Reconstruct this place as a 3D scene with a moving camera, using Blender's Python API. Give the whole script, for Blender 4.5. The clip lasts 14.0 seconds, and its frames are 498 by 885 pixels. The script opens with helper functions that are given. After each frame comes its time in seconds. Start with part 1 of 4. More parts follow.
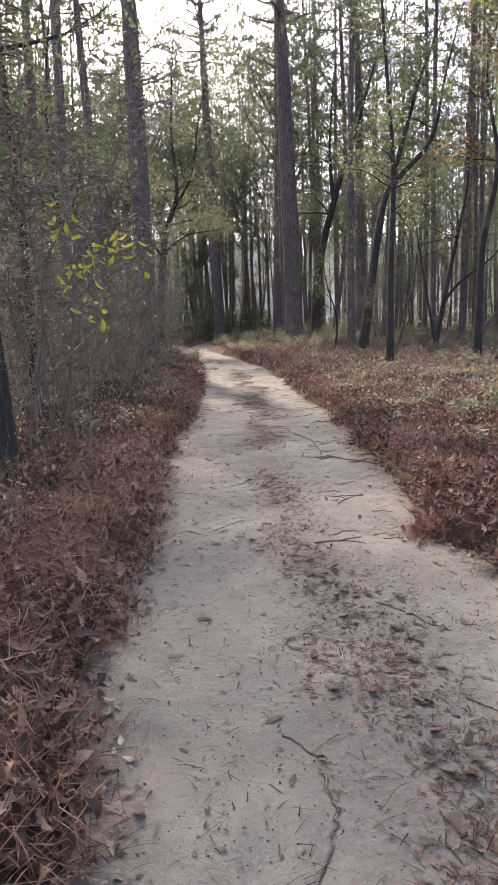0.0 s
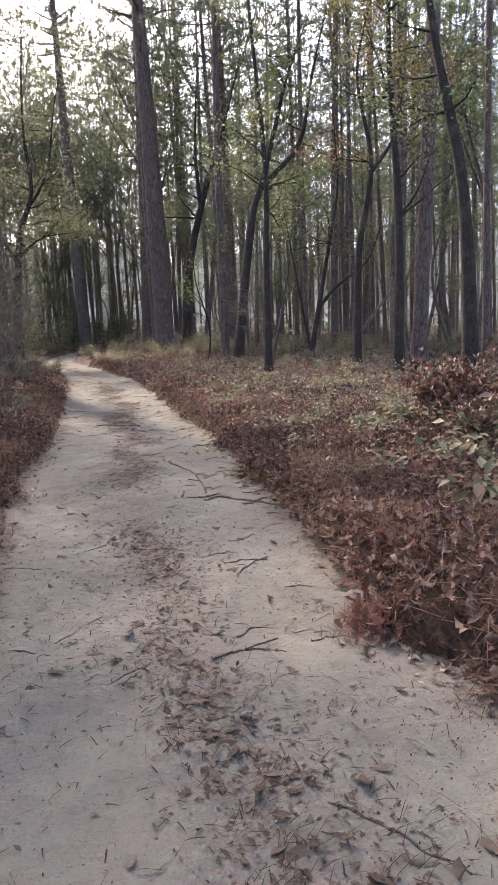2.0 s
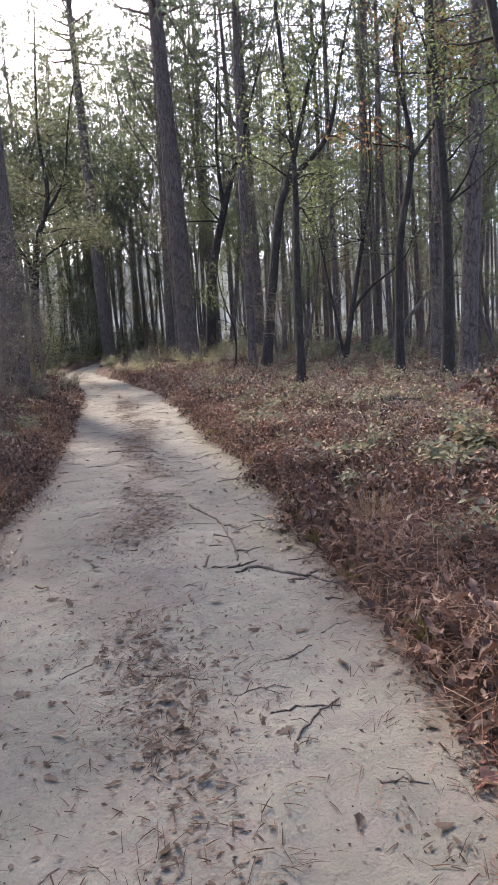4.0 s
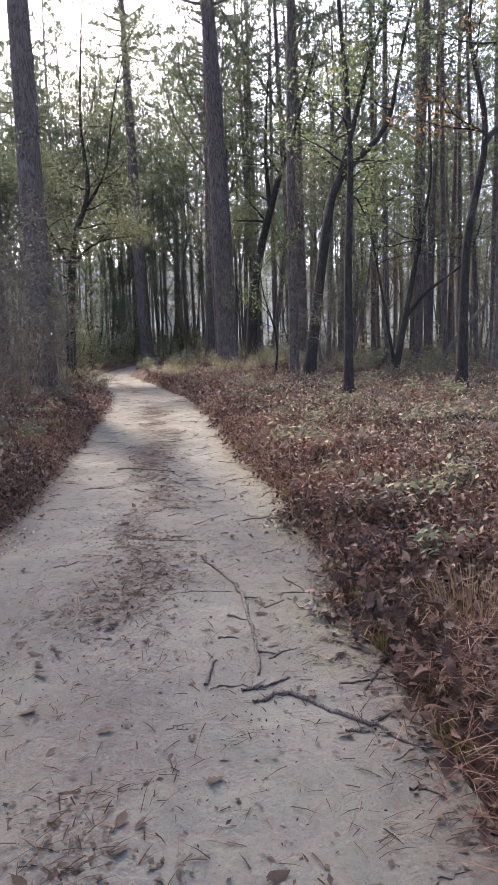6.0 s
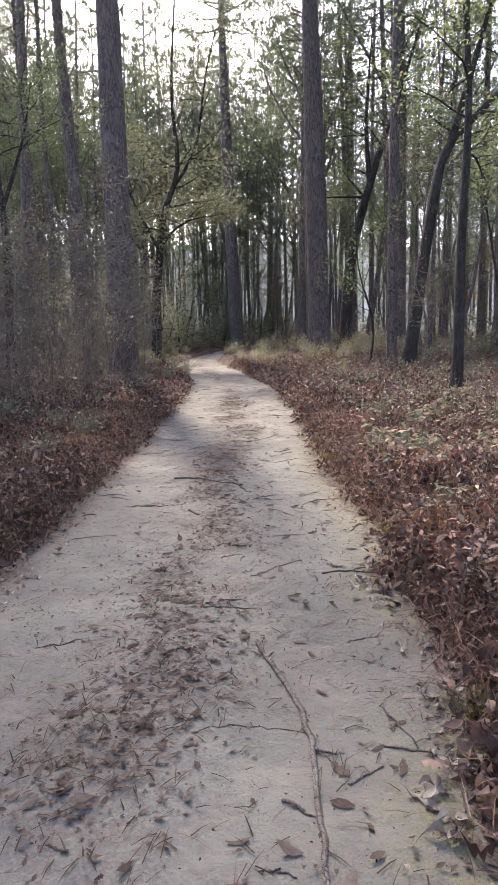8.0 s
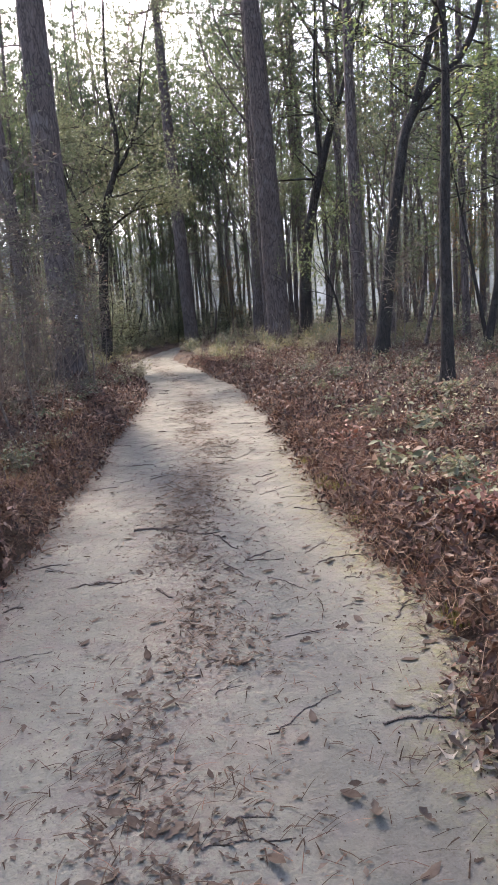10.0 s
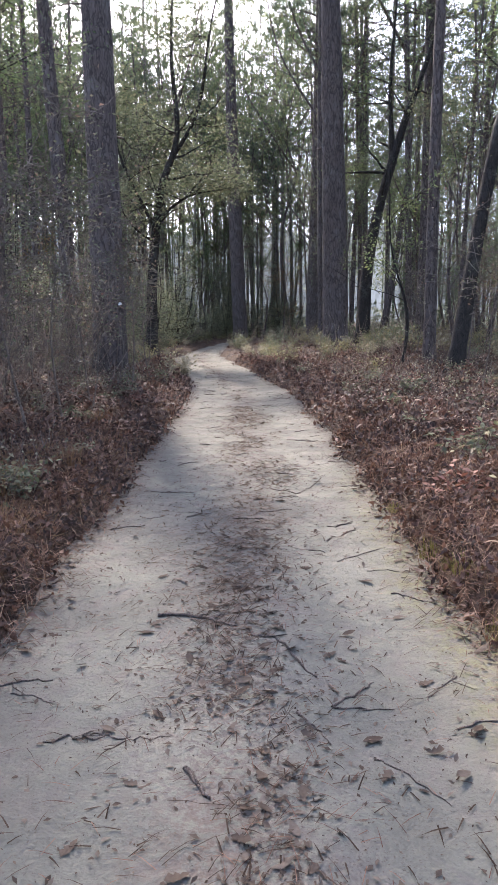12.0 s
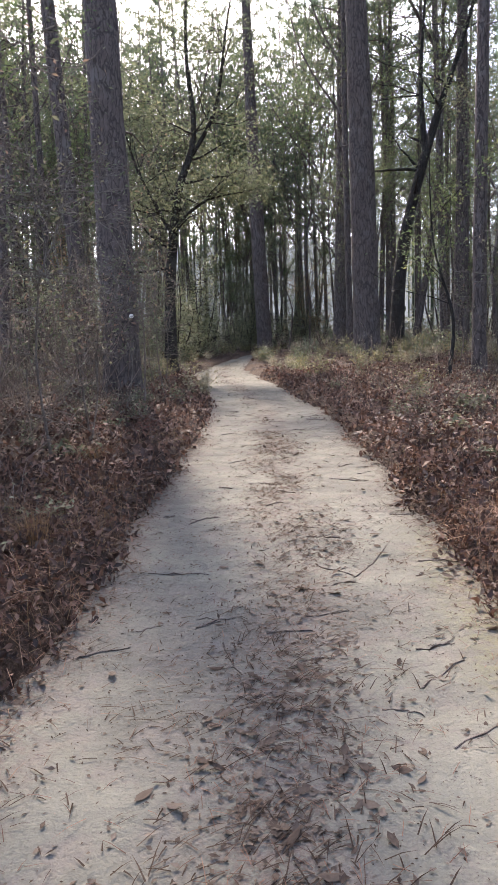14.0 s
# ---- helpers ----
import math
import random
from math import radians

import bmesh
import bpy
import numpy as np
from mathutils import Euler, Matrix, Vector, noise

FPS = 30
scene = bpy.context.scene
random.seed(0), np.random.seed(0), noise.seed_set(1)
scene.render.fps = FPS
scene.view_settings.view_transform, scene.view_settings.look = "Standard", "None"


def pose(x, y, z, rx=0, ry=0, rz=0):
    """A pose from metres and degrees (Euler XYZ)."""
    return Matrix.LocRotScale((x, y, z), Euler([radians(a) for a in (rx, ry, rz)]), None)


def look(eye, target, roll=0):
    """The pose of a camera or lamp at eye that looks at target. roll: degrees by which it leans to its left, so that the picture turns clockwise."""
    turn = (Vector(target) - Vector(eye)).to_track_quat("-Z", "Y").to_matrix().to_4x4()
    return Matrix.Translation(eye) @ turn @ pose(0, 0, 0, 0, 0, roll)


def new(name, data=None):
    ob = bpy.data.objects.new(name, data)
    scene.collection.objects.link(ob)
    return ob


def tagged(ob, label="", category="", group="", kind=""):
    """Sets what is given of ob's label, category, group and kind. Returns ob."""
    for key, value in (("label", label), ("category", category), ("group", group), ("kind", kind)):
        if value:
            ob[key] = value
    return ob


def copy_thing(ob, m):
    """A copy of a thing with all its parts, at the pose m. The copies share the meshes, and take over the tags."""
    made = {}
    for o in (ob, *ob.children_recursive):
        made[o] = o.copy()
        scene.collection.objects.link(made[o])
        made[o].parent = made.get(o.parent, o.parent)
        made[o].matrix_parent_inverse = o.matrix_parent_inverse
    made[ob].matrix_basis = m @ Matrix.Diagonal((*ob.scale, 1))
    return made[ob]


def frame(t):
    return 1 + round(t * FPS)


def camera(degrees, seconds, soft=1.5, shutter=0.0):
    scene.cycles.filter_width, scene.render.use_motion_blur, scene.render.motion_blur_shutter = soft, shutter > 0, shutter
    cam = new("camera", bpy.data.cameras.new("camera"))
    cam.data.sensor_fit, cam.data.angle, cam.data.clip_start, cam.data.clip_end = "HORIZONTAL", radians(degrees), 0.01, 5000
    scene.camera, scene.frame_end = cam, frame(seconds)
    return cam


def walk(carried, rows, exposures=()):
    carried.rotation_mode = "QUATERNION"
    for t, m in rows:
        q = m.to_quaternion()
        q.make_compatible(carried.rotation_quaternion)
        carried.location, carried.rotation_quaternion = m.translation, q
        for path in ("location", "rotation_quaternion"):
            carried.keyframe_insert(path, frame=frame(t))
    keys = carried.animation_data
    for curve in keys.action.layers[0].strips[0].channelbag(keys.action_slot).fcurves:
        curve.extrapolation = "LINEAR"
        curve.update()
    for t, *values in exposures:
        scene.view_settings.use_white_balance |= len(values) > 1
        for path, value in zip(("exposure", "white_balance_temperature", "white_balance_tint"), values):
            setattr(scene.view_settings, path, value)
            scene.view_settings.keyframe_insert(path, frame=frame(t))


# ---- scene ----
cam = camera(40.8, 14.0)
PATH = [
    (0, (0.006, -0.023, 1.616), (-0.002, 1.957, 1.338), -1.6),
    (0.5, (-0.045, 0.457, 1.625), (0.091, 2.443, 1.431), -2.2),
    (1, (0.033, 0.951, 1.616), (0.251, 2.93, 1.428), -1.4),
    (1.5, (0.121, 1.362, 1.617), (0.525, 3.307, 1.385), -2.7),
    (2, (0.103, 1.727, 1.648), (0.468, 3.676, 1.384), -2.2),
    (2.5, (0.173, 2.221, 1.661), (0.387, 4.187, 1.363), -1.1),
    (3, (0.172, 2.676, 1.68), (0.319, 4.658, 1.451), 0.3),
    (3.5, (0.268, 3.165, 1.692), (0.562, 5.129, 1.451), -2.8),
    (3.7, (0.294, 3.29, 1.744), (0.579, 5.254, 1.503), -3.7),
    (5.8, (0.525, 5.155, 1.677), (0.788, 7.122, 1.411), 0.4),
    (6, (0.598, 5.317, 1.703), (0.773, 7.299, 1.486), -1.6),
    (6.5, (0.701, 5.794, 1.701), (0.861, 7.782, 1.537), -2.3),
    (7, (0.725, 6.206, 1.73), (0.893, 8.187, 1.507), -1.3),
    (7.5, (0.801, 6.651, 1.744), (0.727, 8.636, 1.523), 0.2),
    (7.7, (0.8, 6.809, 1.739), (0.694, 8.79, 1.492), -0.7),
    (9.8, (0.561, 8.589, 1.839), (0.658, 10.568, 1.567), -4.1),
    (10, (0.557, 8.764, 1.871), (0.581, 10.744, 1.59), -4.0),
    (10.5, (0.485, 9.254, 1.882), (0.457, 11.239, 1.642), 0.9),
    (11, (0.482, 9.705, 1.878), (0.441, 11.684, 1.592), -1.5),
    (11.5, (0.387, 10.159, 1.909), (0.043, 12.108, 1.626), -0.5),
    (12, (0.307, 10.599, 1.929), (0.216, 12.576, 1.646), -0.3),
    (12.5, (0.251, 11.105, 1.938), (0.117, 13.072, 1.604), -0.8),
    (13, (0.158, 11.602, 1.936), (0.117, 13.581, 1.656), -0.3),
    (13.5, (0.187, 12.092, 1.968), (0.181, 14.07, 1.676), -2.1),
    (14, (0.15, 12.583, 1.988), (-0.018, 14.561, 1.739), -1.7),
]
EXPOSURES = [(0.0, 2.6, 7200, 20), (2.0, 2.45, 7100, 20), (3.5, 2.45, 6850, 18), (6.0, 2.5, 6700, 18), (7.5, 2.6, 6800, 18), (9.8, 2.55, 6800, 17), (11.0, 2.55, 6150, 15), (12.0, 2.5, 6350, 16), (12.6, 2.5, 6700, 17), (14.0, 2.5, 6750, 16)]
walk(cam, [(t, look(eye, target, roll)) for t, eye, target, roll in PATH], EXPOSURES)

# ---- world, sun ----
SUN_ELEVATION, SUN_LEFT = 43.0, 18.0
world = bpy.data.worlds.new("world")
scene.world = world
world.use_nodes = True
wn = world.node_tree.nodes
sky = wn.new("ShaderNodeTexSky")
sky.sky_type, sky.sun_disc = "NISHITA", False
sky.sun_elevation, sky.sun_rotation = radians(SUN_ELEVATION), radians(-SUN_LEFT)
sky.air_density, sky.dust_density, sky.ozone_density = 0.9, 2.0, 0.7
wn["Background"].inputs["Strength"].default_value = 0.15
world.node_tree.links.new(sky.outputs[0], wn["Background"].inputs["Color"])
sun = new("sun", bpy.data.lights.new("sun", "SUN"))
sun.data.energy, sun.data.angle, sun.data.color = 2.0, radians(2.6), (1.0, 0.93, 0.82)
sun.matrix_world = look((0, 0, 0), (math.sin(radians(SUN_LEFT)) * math.cos(radians(SUN_ELEVATION)),
                                    -math.cos(radians(SUN_LEFT)) * math.cos(radians(SUN_ELEVATION)),
                                    -math.sin(radians(SUN_ELEVATION))))


# ---- materials ----
def material(name, rough=0.85):
    m = bpy.data.materials.new(name)
    m.use_nodes = True
    nt = m.node_tree
    bsdf = nt.nodes["Principled BSDF"]
    bsdf.inputs["Roughness"].default_value = rough
    bsdf.inputs["Specular IOR Level"].default_value = 0.25
    return m, nt, bsdf


def node(nt, kind, **values):
    n = nt.nodes.new(kind)
    for key, value in values.items():
        n.inputs[key.replace("_", " ")].default_value = value
    return n


def ramp(nt, source, stops):
    r = nt.nodes.new("ShaderNodeValToRGB")
    while len(r.color_ramp.elements) < len(stops):
        r.color_ramp.elements.new(0.5)
    for e, (p, c) in zip(r.color_ramp.elements, stops):
        e.position, e.color = p, (*c, 1)
    nt.links.new(source, r.inputs[0])
    return r.outputs[0]


def blend(nt, factor, a, b, how="MIX"):
    n = nt.nodes.new("ShaderNodeMix")
    n.data_type, n.blend_type = "RGBA", how
    for value, socket in ((factor, n.inputs[0]), (a, n.inputs[6]), (b, n.inputs[7])):
        if isinstance(value, (int, float)):
            socket.default_value = value
        elif isinstance(value, tuple):
            socket.default_value = (*value, 1)
        else:
            nt.links.new(value, socket)
    return n.outputs[2]


def noise_tex(nt, scale, detail=4, rough=0.6, stretch=None, w=0.0):
    c = nt.nodes.new("ShaderNodeTexCoord")
    n = node(nt, "ShaderNodeTexNoise", Scale=scale, Detail=detail, Roughness=rough)
    mp = nt.nodes.new("ShaderNodeMapping")
    mp.inputs["Location"].default_value = (w, w, w)
    if stretch:
        mp.inputs["Scale"].default_value = stretch
    nt.links.new(c.outputs["Object"], mp.inputs[0])
    nt.links.new(mp.outputs[0], n.inputs["Vector"])
    return n.outputs[0]


def bump(nt, bsdf, height, strength, distance):
    b = node(nt, "ShaderNodeBump", Strength=strength, Distance=distance)
    nt.links.new(height, b.inputs["Height"])
    nt.links.new(b.outputs[0], bsdf.inputs["Normal"])


def leaf_material(name, stops, through_leaf=0.4, rough=0.6, gloss=0.2, tint=(1.0, 1.0, 1.0)):
    m, nt, bsdf = material(name, rough)
    bsdf.inputs["Specular IOR Level"].default_value = gloss
    geo = nt.nodes.new("ShaderNodeNewGeometry")
    info = nt.nodes.new("ShaderNodeObjectInfo")
    a = nt.nodes.new("ShaderNodeMath")
    a.operation = "MULTIPLY_ADD"
    a.inputs[1].default_value = 0.75
    nt.links.new(geo.outputs["Random Per Island"], a.inputs[0])
    b = nt.nodes.new("ShaderNodeMath")
    b.operation = "MULTIPLY"
    b.inputs[1].default_value = 0.25
    nt.links.new(info.outputs["Random"], b.inputs[0])
    nt.links.new(b.outputs[0], a.inputs[2])
    colour = ramp(nt, a.outputs[0], stops)
    colour = blend(nt, noise_tex(nt, 60, 3), colour, (0.55, 0.5, 0.45), "MULTIPLY") if rough > 0.7 else colour
    nt.links.new(colour, bsdf.inputs["Base Color"])
    tr = nt.nodes.new("ShaderNodeBsdfTranslucent")
    nt.links.new(blend(nt, 1.0, colour, tint, "MULTIPLY"), tr.inputs[0])
    mix = nt.nodes.new("ShaderNodeMixShader")
    mix.inputs[0].default_value = through_leaf
    nt.links.new(bsdf.outputs[0], mix.inputs[1])
    nt.links.new(tr.outputs[0], mix.inputs[2])
    nt.links.new(mix.outputs[0], nt.nodes["Material Output"].inputs[0])
    return m


def bark_material(name, dark, light, lichen, plates):
    m, nt, bsdf = material(name, 0.9)
    v = nt.nodes.new("ShaderNodeTexVoronoi")
    v.feature, v.inputs["Scale"].default_value = "DISTANCE_TO_EDGE", plates
    c = nt.nodes.new("ShaderNodeTexCoord")
    mp = nt.nodes.new("ShaderNodeMapping")
    mp.inputs["Scale"].default_value = (1.0, 1.0, 0.16)
    wob = node(nt, "ShaderNodeTexNoise", Scale=5.0, Detail=3.0)
    nt.links.new(c.outputs["Object"], wob.inputs["Vector"])
    add = nt.nodes.new("ShaderNodeVectorMath")
    add.operation = "MULTIPLY_ADD"
    add.inputs[1].default_value = (0.22, 0.22, 0.22)
    nt.links.new(wob.outputs[1], add.inputs[0])
    nt.links.new(c.outputs["Object"], add.inputs[2])
    nt.links.new(add.outputs[0], mp.inputs[0])
    nt.links.new(mp.outputs[0], v.inputs["Vector"])
    crack = ramp(nt, v.outputs["Distance"], [(0.0, (0.15, 0.15, 0.15)), (0.10, (1, 1, 1))])
    grain = noise_tex(nt, 22, 5, 0.7, (1, 1, 0.22))
    plate = ramp(nt, grain, [(0.3, dark), (0.7, light)])
    plate = blend(nt, ramp(nt, noise_tex(nt, 2.2, 4), [(0.52, (0, 0, 0)), (0.7, (0.8, 0.8, 0.8))]), plate, lichen)
    nt.links.new(blend(nt, crack, tuple(0.55 * d for d in dark), plate), bsdf.inputs["Base Color"])
    h = nt.nodes.new("ShaderNodeMath")
    h.operation = "MULTIPLY_ADD"
    h.inputs[1].default_value = 0.35
    nt.links.new(grain, h.inputs[0])
    nt.links.new(crack, h.inputs[2])
    bump(nt, bsdf, h.outputs[0], 0.7, 0.025)
    return m


SAND, nt, bsdf = material("pale_sand", 0.95)
big, mid, fine = noise_tex(nt, 0.9, 4), noise_tex(nt, 5.0, 5, 0.65), noise_tex(nt, 70, 4, 0.7)
colour = ramp(nt, big, [(0.3, (0.100, 0.094, 0.079)), (0.5, (0.142, 0.134, 0.109)), (0.68, (0.195, 0.183, 0.147))])
colour = blend(nt, ramp(nt, mid, [(0.36, (0.75, 0.75, 0.75)), (0.52, (0, 0, 0))]), colour, (0.15, 0.13, 0.112))
colour = blend(nt, ramp(nt, fine, [(0.28, (0.45, 0.45, 0.45)), (0.40, (0, 0, 0))]), colour, (0.13, 0.105, 0.085))
moss = nt.nodes.new("ShaderNodeAttribute")
moss.attribute_name = "moss"
mk = nt.nodes.new("ShaderNodeMath")
mk.operation = "MULTIPLY"
nt.links.new(moss.outputs["Fac"], mk.inputs[0])
nt.links.new(ramp(nt, noise_tex(nt, 14, 5, 0.75), [(0.42, (0, 0, 0)), (0.6, (1, 1, 1))]), mk.inputs[1])
colour = blend(nt, mk.outputs[0], colour, (0.155, 0.148, 0.078))
grit = nt.nodes.new("ShaderNodeAttribute")
grit.attribute_name = "grit"
gk = nt.nodes.new("ShaderNodeMath")
gk.operation = "MULTIPLY"
nt.links.new(grit.outputs["Fac"], gk.inputs[0])
nt.links.new(ramp(nt, noise_tex(nt, 26, 6, 0.8, w=3.0), [(0.45, (0, 0, 0)), (0.56, (1, 1, 1))]), gk.inputs[1])
colour = blend(nt, gk.outputs[0], colour, (0.122, 0.092, 0.077))
speck = nt.nodes.new("ShaderNodeMath")
speck.operation = "MULTIPLY"
nt.links.new(ramp(nt, noise_tex(nt, 95, 3, 0.6, w=9.0), [(0.30, (0.85, 0.85, 0.85)), (0.42, (0.0, 0.0, 0.0))]), speck.inputs[0])
nt.links.new(ramp(nt, noise_tex(nt, 2.3, 4, 0.6, w=5.0), [(0.40, (0.05, 0.05, 0.05)), (0.56, (1.0, 1.0, 1.0))]), speck.inputs[1])
colour = blend(nt, speck.outputs[0], colour, (0.085, 0.068, 0.056))
nt.links.new(colour, bsdf.inputs["Base Color"])
hh = nt.nodes.new("ShaderNodeMath")
hh.operation = "MULTIPLY_ADD"
hh.inputs[1].default_value = 0.22
nt.links.new(fine, hh.inputs[0])
nt.links.new(mid, hh.inputs[2])
pit = nt.nodes.new("ShaderNodeMath")
pit.operation = "MULTIPLY_ADD"
pit.inputs[1].default_value = 0.45
nt.links.new(noise_tex(nt, 19, 5, 0.7, w=7.0), pit.inputs[0])
nt.links.new(hh.outputs[0], pit.inputs[2])
bump(nt, bsdf, pit.outputs[0], 0.7, 0.04)

FLOOR, nt, bsdf = material("forest_floor", 0.95)
colour = ramp(nt, noise_tex(nt, 30, 6, 0.75), [(0.35, (0.018, 0.011, 0.009)), (0.5, (0.05, 0.03, 0.022)), (0.66, (0.13, 0.08, 0.06))])
colour = blend(nt, ramp(nt, noise_tex(nt, 0.7, 4), [(0.45, (0, 0, 0)), (0.7, (0.7, 0.7, 0.7))]), colour, (0.14, 0.085, 0.05))
nt.links.new(colour, bsdf.inputs["Base Color"])
bump(nt, bsdf, noise_tex(nt, 45, 6, 0.8), 1.0, 0.05)

# Pine bark paled to grey: distance haze put into the far trunks' colour.
HAZED_BARK = bark_material("hazed_pine_bark", (0.10, 0.083, 0.076), (0.21, 0.18, 0.165), (0.24, 0.215, 0.20), 9.0)
PINE_BARK = bark_material("furrowed_pine_bark", (0.064, 0.048, 0.043), (0.140, 0.109, 0.099), (0.15, 0.13, 0.117), 9.0)
DARK_BARK = bark_material("dark_hardwood_bark", (0.022, 0.018, 0.016), (0.056, 0.046, 0.040), (0.09, 0.082, 0.066), 30.0)
TWIG_BARK = bark_material("grey_twig_bark", (0.10, 0.08, 0.066), (0.22, 0.18, 0.15), (0.24, 0.21, 0.18), 60.0)
ROOT_BARK = bark_material("weathered_root_bark", (0.085, 0.07, 0.06), (0.19, 0.16, 0.135), (0.22, 0.195, 0.17), 70.0)

LEAF_BROWN = leaf_material("dead_oak_leaf", [(0.0, (0.03, 0.017, 0.013)), (0.42, (0.095, 0.05, 0.036)), (0.7, (0.205, 0.113, 0.08)),
                                            (0.9, (0.40, 0.27, 0.205)), (1.0, (0.64, 0.52, 0.42))], 0.22, 0.72, 0.5)
THICKET = bark_material("pale_thicket_bark", (0.13, 0.092, 0.07), (0.28, 0.21, 0.165), (0.31, 0.25, 0.20), 60.0)
SPRIG = leaf_material("thicket_leaf", [(0.0, (0.10, 0.085, 0.058)), (0.5, (0.20, 0.18, 0.12)), (0.85, (0.30, 0.28, 0.20)), (1.0, (0.22, 0.13, 0.085))], 0.5, 0.6, 0.3, tint=(1.5, 1.5, 1.5))
HOLLY = leaf_material("holly_leaf", [(0.0, (0.085, 0.10, 0.056)), (0.6, (0.165, 0.175, 0.098)), (1.0, (0.27, 0.265, 0.155))], 0.45, 0.35, 0.6, tint=(1.3, 1.3, 1.2))
PATH_LEAF = leaf_material("sandy_dead_leaf", [(0.0, (0.08, 0.058, 0.046)), (0.5, (0.145, 0.112, 0.09)), (0.85, (0.205, 0.168, 0.14)), (1.0, (0.32, 0.275, 0.23))], 0.25, 0.85, 0.1)
PALE_LEAF = leaf_material("pale_dead_leaf", [(0.0, (0.22, 0.18, 0.145)), (0.5, (0.36, 0.31, 0.25)), (1.0, (0.50, 0.45, 0.37))], 0.2, 0.75, 0.3)
CRUMB = leaf_material("dark_plant_crumb", [(0.0, (0.045, 0.032, 0.025)), (0.6, (0.09, 0.064, 0.05)), (1.0, (0.17, 0.13, 0.105))], 0.2, 0.9, 0.05)
# Leaf tones lifted and greyed to paint distance haze into the far foliage.
FAR = leaf_material("hazed_far_foliage", [(0.0, (0.112, 0.125, 0.094)), (0.5, (0.200, 0.213, 0.156)), (0.85, (0.288, 0.281, 0.206)), (1.0, (0.325, 0.263, 0.188))], 0.4, 0.65, 0.1, tint=(1.45, 1.5, 1.5))
STRAW = leaf_material("pine_straw", [(0.0, (0.045, 0.022, 0.016)), (0.35, (0.13, 0.062, 0.042)), (0.7, (0.24, 0.135, 0.092)), (1.0, (0.42, 0.30, 0.21))], 0.2, 0.75, 0.3)
DRY_GRASS = leaf_material("dry_grass", [(0.0, (0.17, 0.105, 0.06)), (0.6, (0.32, 0.21, 0.12)), (1.0, (0.36, 0.28, 0.15))], 0.3, 0.75)
NEEDLE = leaf_material("pine_needle", [(0.0, (0.05, 0.066, 0.042)), (0.6, (0.09, 0.112, 0.072)), (1.0, (0.135, 0.15, 0.09))], 0.45, 0.55, tint=(1.4, 1.4, 1.4))
GREEN = leaf_material("green_leaf", [(0.0, (0.058, 0.08, 0.04)), (0.55, (0.108, 0.135, 0.066)), (0.9, (0.165, 0.178, 0.092)), (1.0, (0.24, 0.19, 0.10))], 0.5, 0.5, tint=(1.35, 1.4, 1.2))
YELLOW = leaf_material("yellowing_leaf", [(0.0, (0.072, 0.088, 0.055)), (0.5, (0.122, 0.134, 0.084)), (0.85, (0.175, 0.165, 0.104)), (1.0, (0.21, 0.145, 0.09))], 0.5, 0.5, tint=(1.3, 1.35, 1.25))
GOLD = leaf_material("golden_bush_leaf", [(0.0, (0.10, 0.108, 0.058)), (0.5, (0.18, 0.168, 0.085)), (0.85, (0.27, 0.225, 0.11)), (1.0, (0.22, 0.14, 0.08))], 0.45, 0.5, tint=(1.3, 1.3, 1.2))
RUST = leaf_material("rust_leaf", [(0.0, (0.11, 0.105, 0.04)), (0.45, (0.21, 0.14, 0.055)), (0.8, (0.30, 0.13, 0.06)), (1.0, (0.28, 0.20, 0.08))], 0.5, 0.5)
SHRUB = leaf_material("shrub_leaf", [(0.0, (0.078, 0.088, 0.055)), (0.4, (0.143, 0.150, 0.088)), (0.62, (0.215, 0.202, 0.127)), (0.8, (0.247, 0.163, 0.117)), (1.0, (0.182, 0.104, 0.083))], 0.35, 0.65, 0.2)
LIME = leaf_material("lime_leaf", [(0.0, (0.22, 0.26, 0.03)), (1.0, (0.40, 0.40, 0.07))], 0.55, 0.5)
RED_LEAF = leaf_material("red_brown_leaf", [(0.0, (0.115, 0.052, 0.040)), (0.6, (0.230, 0.103, 0.076)), (1.0, (0.380, 0.218, 0.172))], 0.25, 0.75, 0.3)
MOSSY = leaf_material("mossy_grass", [(0.0, (0.10, 0.11, 0.03)), (0.6, (0.19, 0.18, 0.05)), (1.0, (0.28, 0.24, 0.09))], 0.35, 0.75)
WHITE, nt, bsdf = material("white_tag_paint", 0.5)
bsdf.inputs["Base Color"].default_value = (0.75, 0.75, 0.72, 1)


# ---- the lie of the land ----
LEFT_Y = [-30, 0, 2, 3, 3.6, 6.6, 9.8, 11.5, 13, 16, 18.6, 22.5, 25, 27.7, 30, 33, 36.5, 39, 44, 49, 53, 60, 66, 75, 90]
LEFT_X = [-0.8, -0.6, -0.58, -0.8, -0.72, -0.92, -1.15, -1.0, -1.1, -1.2, -1.35, -1.55, -1.7, -1.95, -2.4, -3.1, -3.8, -4.15, -4.1, -3.95, -3.7, -3.1, -1.4, 3, 10]
RIGHT_Y = [-30, 3.8, 4.5, 4.9, 5.5, 8, 10.3, 13.5, 14.5, 16.5, 18, 21, 25, 27.2, 29, 33, 36, 41, 45, 50, 56, 61, 66, 75, 90]
RIGHT_X = [2.0, 1.68, 1.6, 1.3, 1.5, 1.48, 1.5, 1.46, 1.3, 1.2, 1.17, 1.0, 0.65, 0.4, -0.1, -0.7, -1.4, -2.4, -2.65, -2.8, -2.98, -1.9, 0.4, 4.8, 11.8]


def lattice(ix, iy, seed):
    v = np.sin(ix * 127.1 + iy * 311.7 + seed * 74.7) * 43758.5453
    return v - np.floor(v)


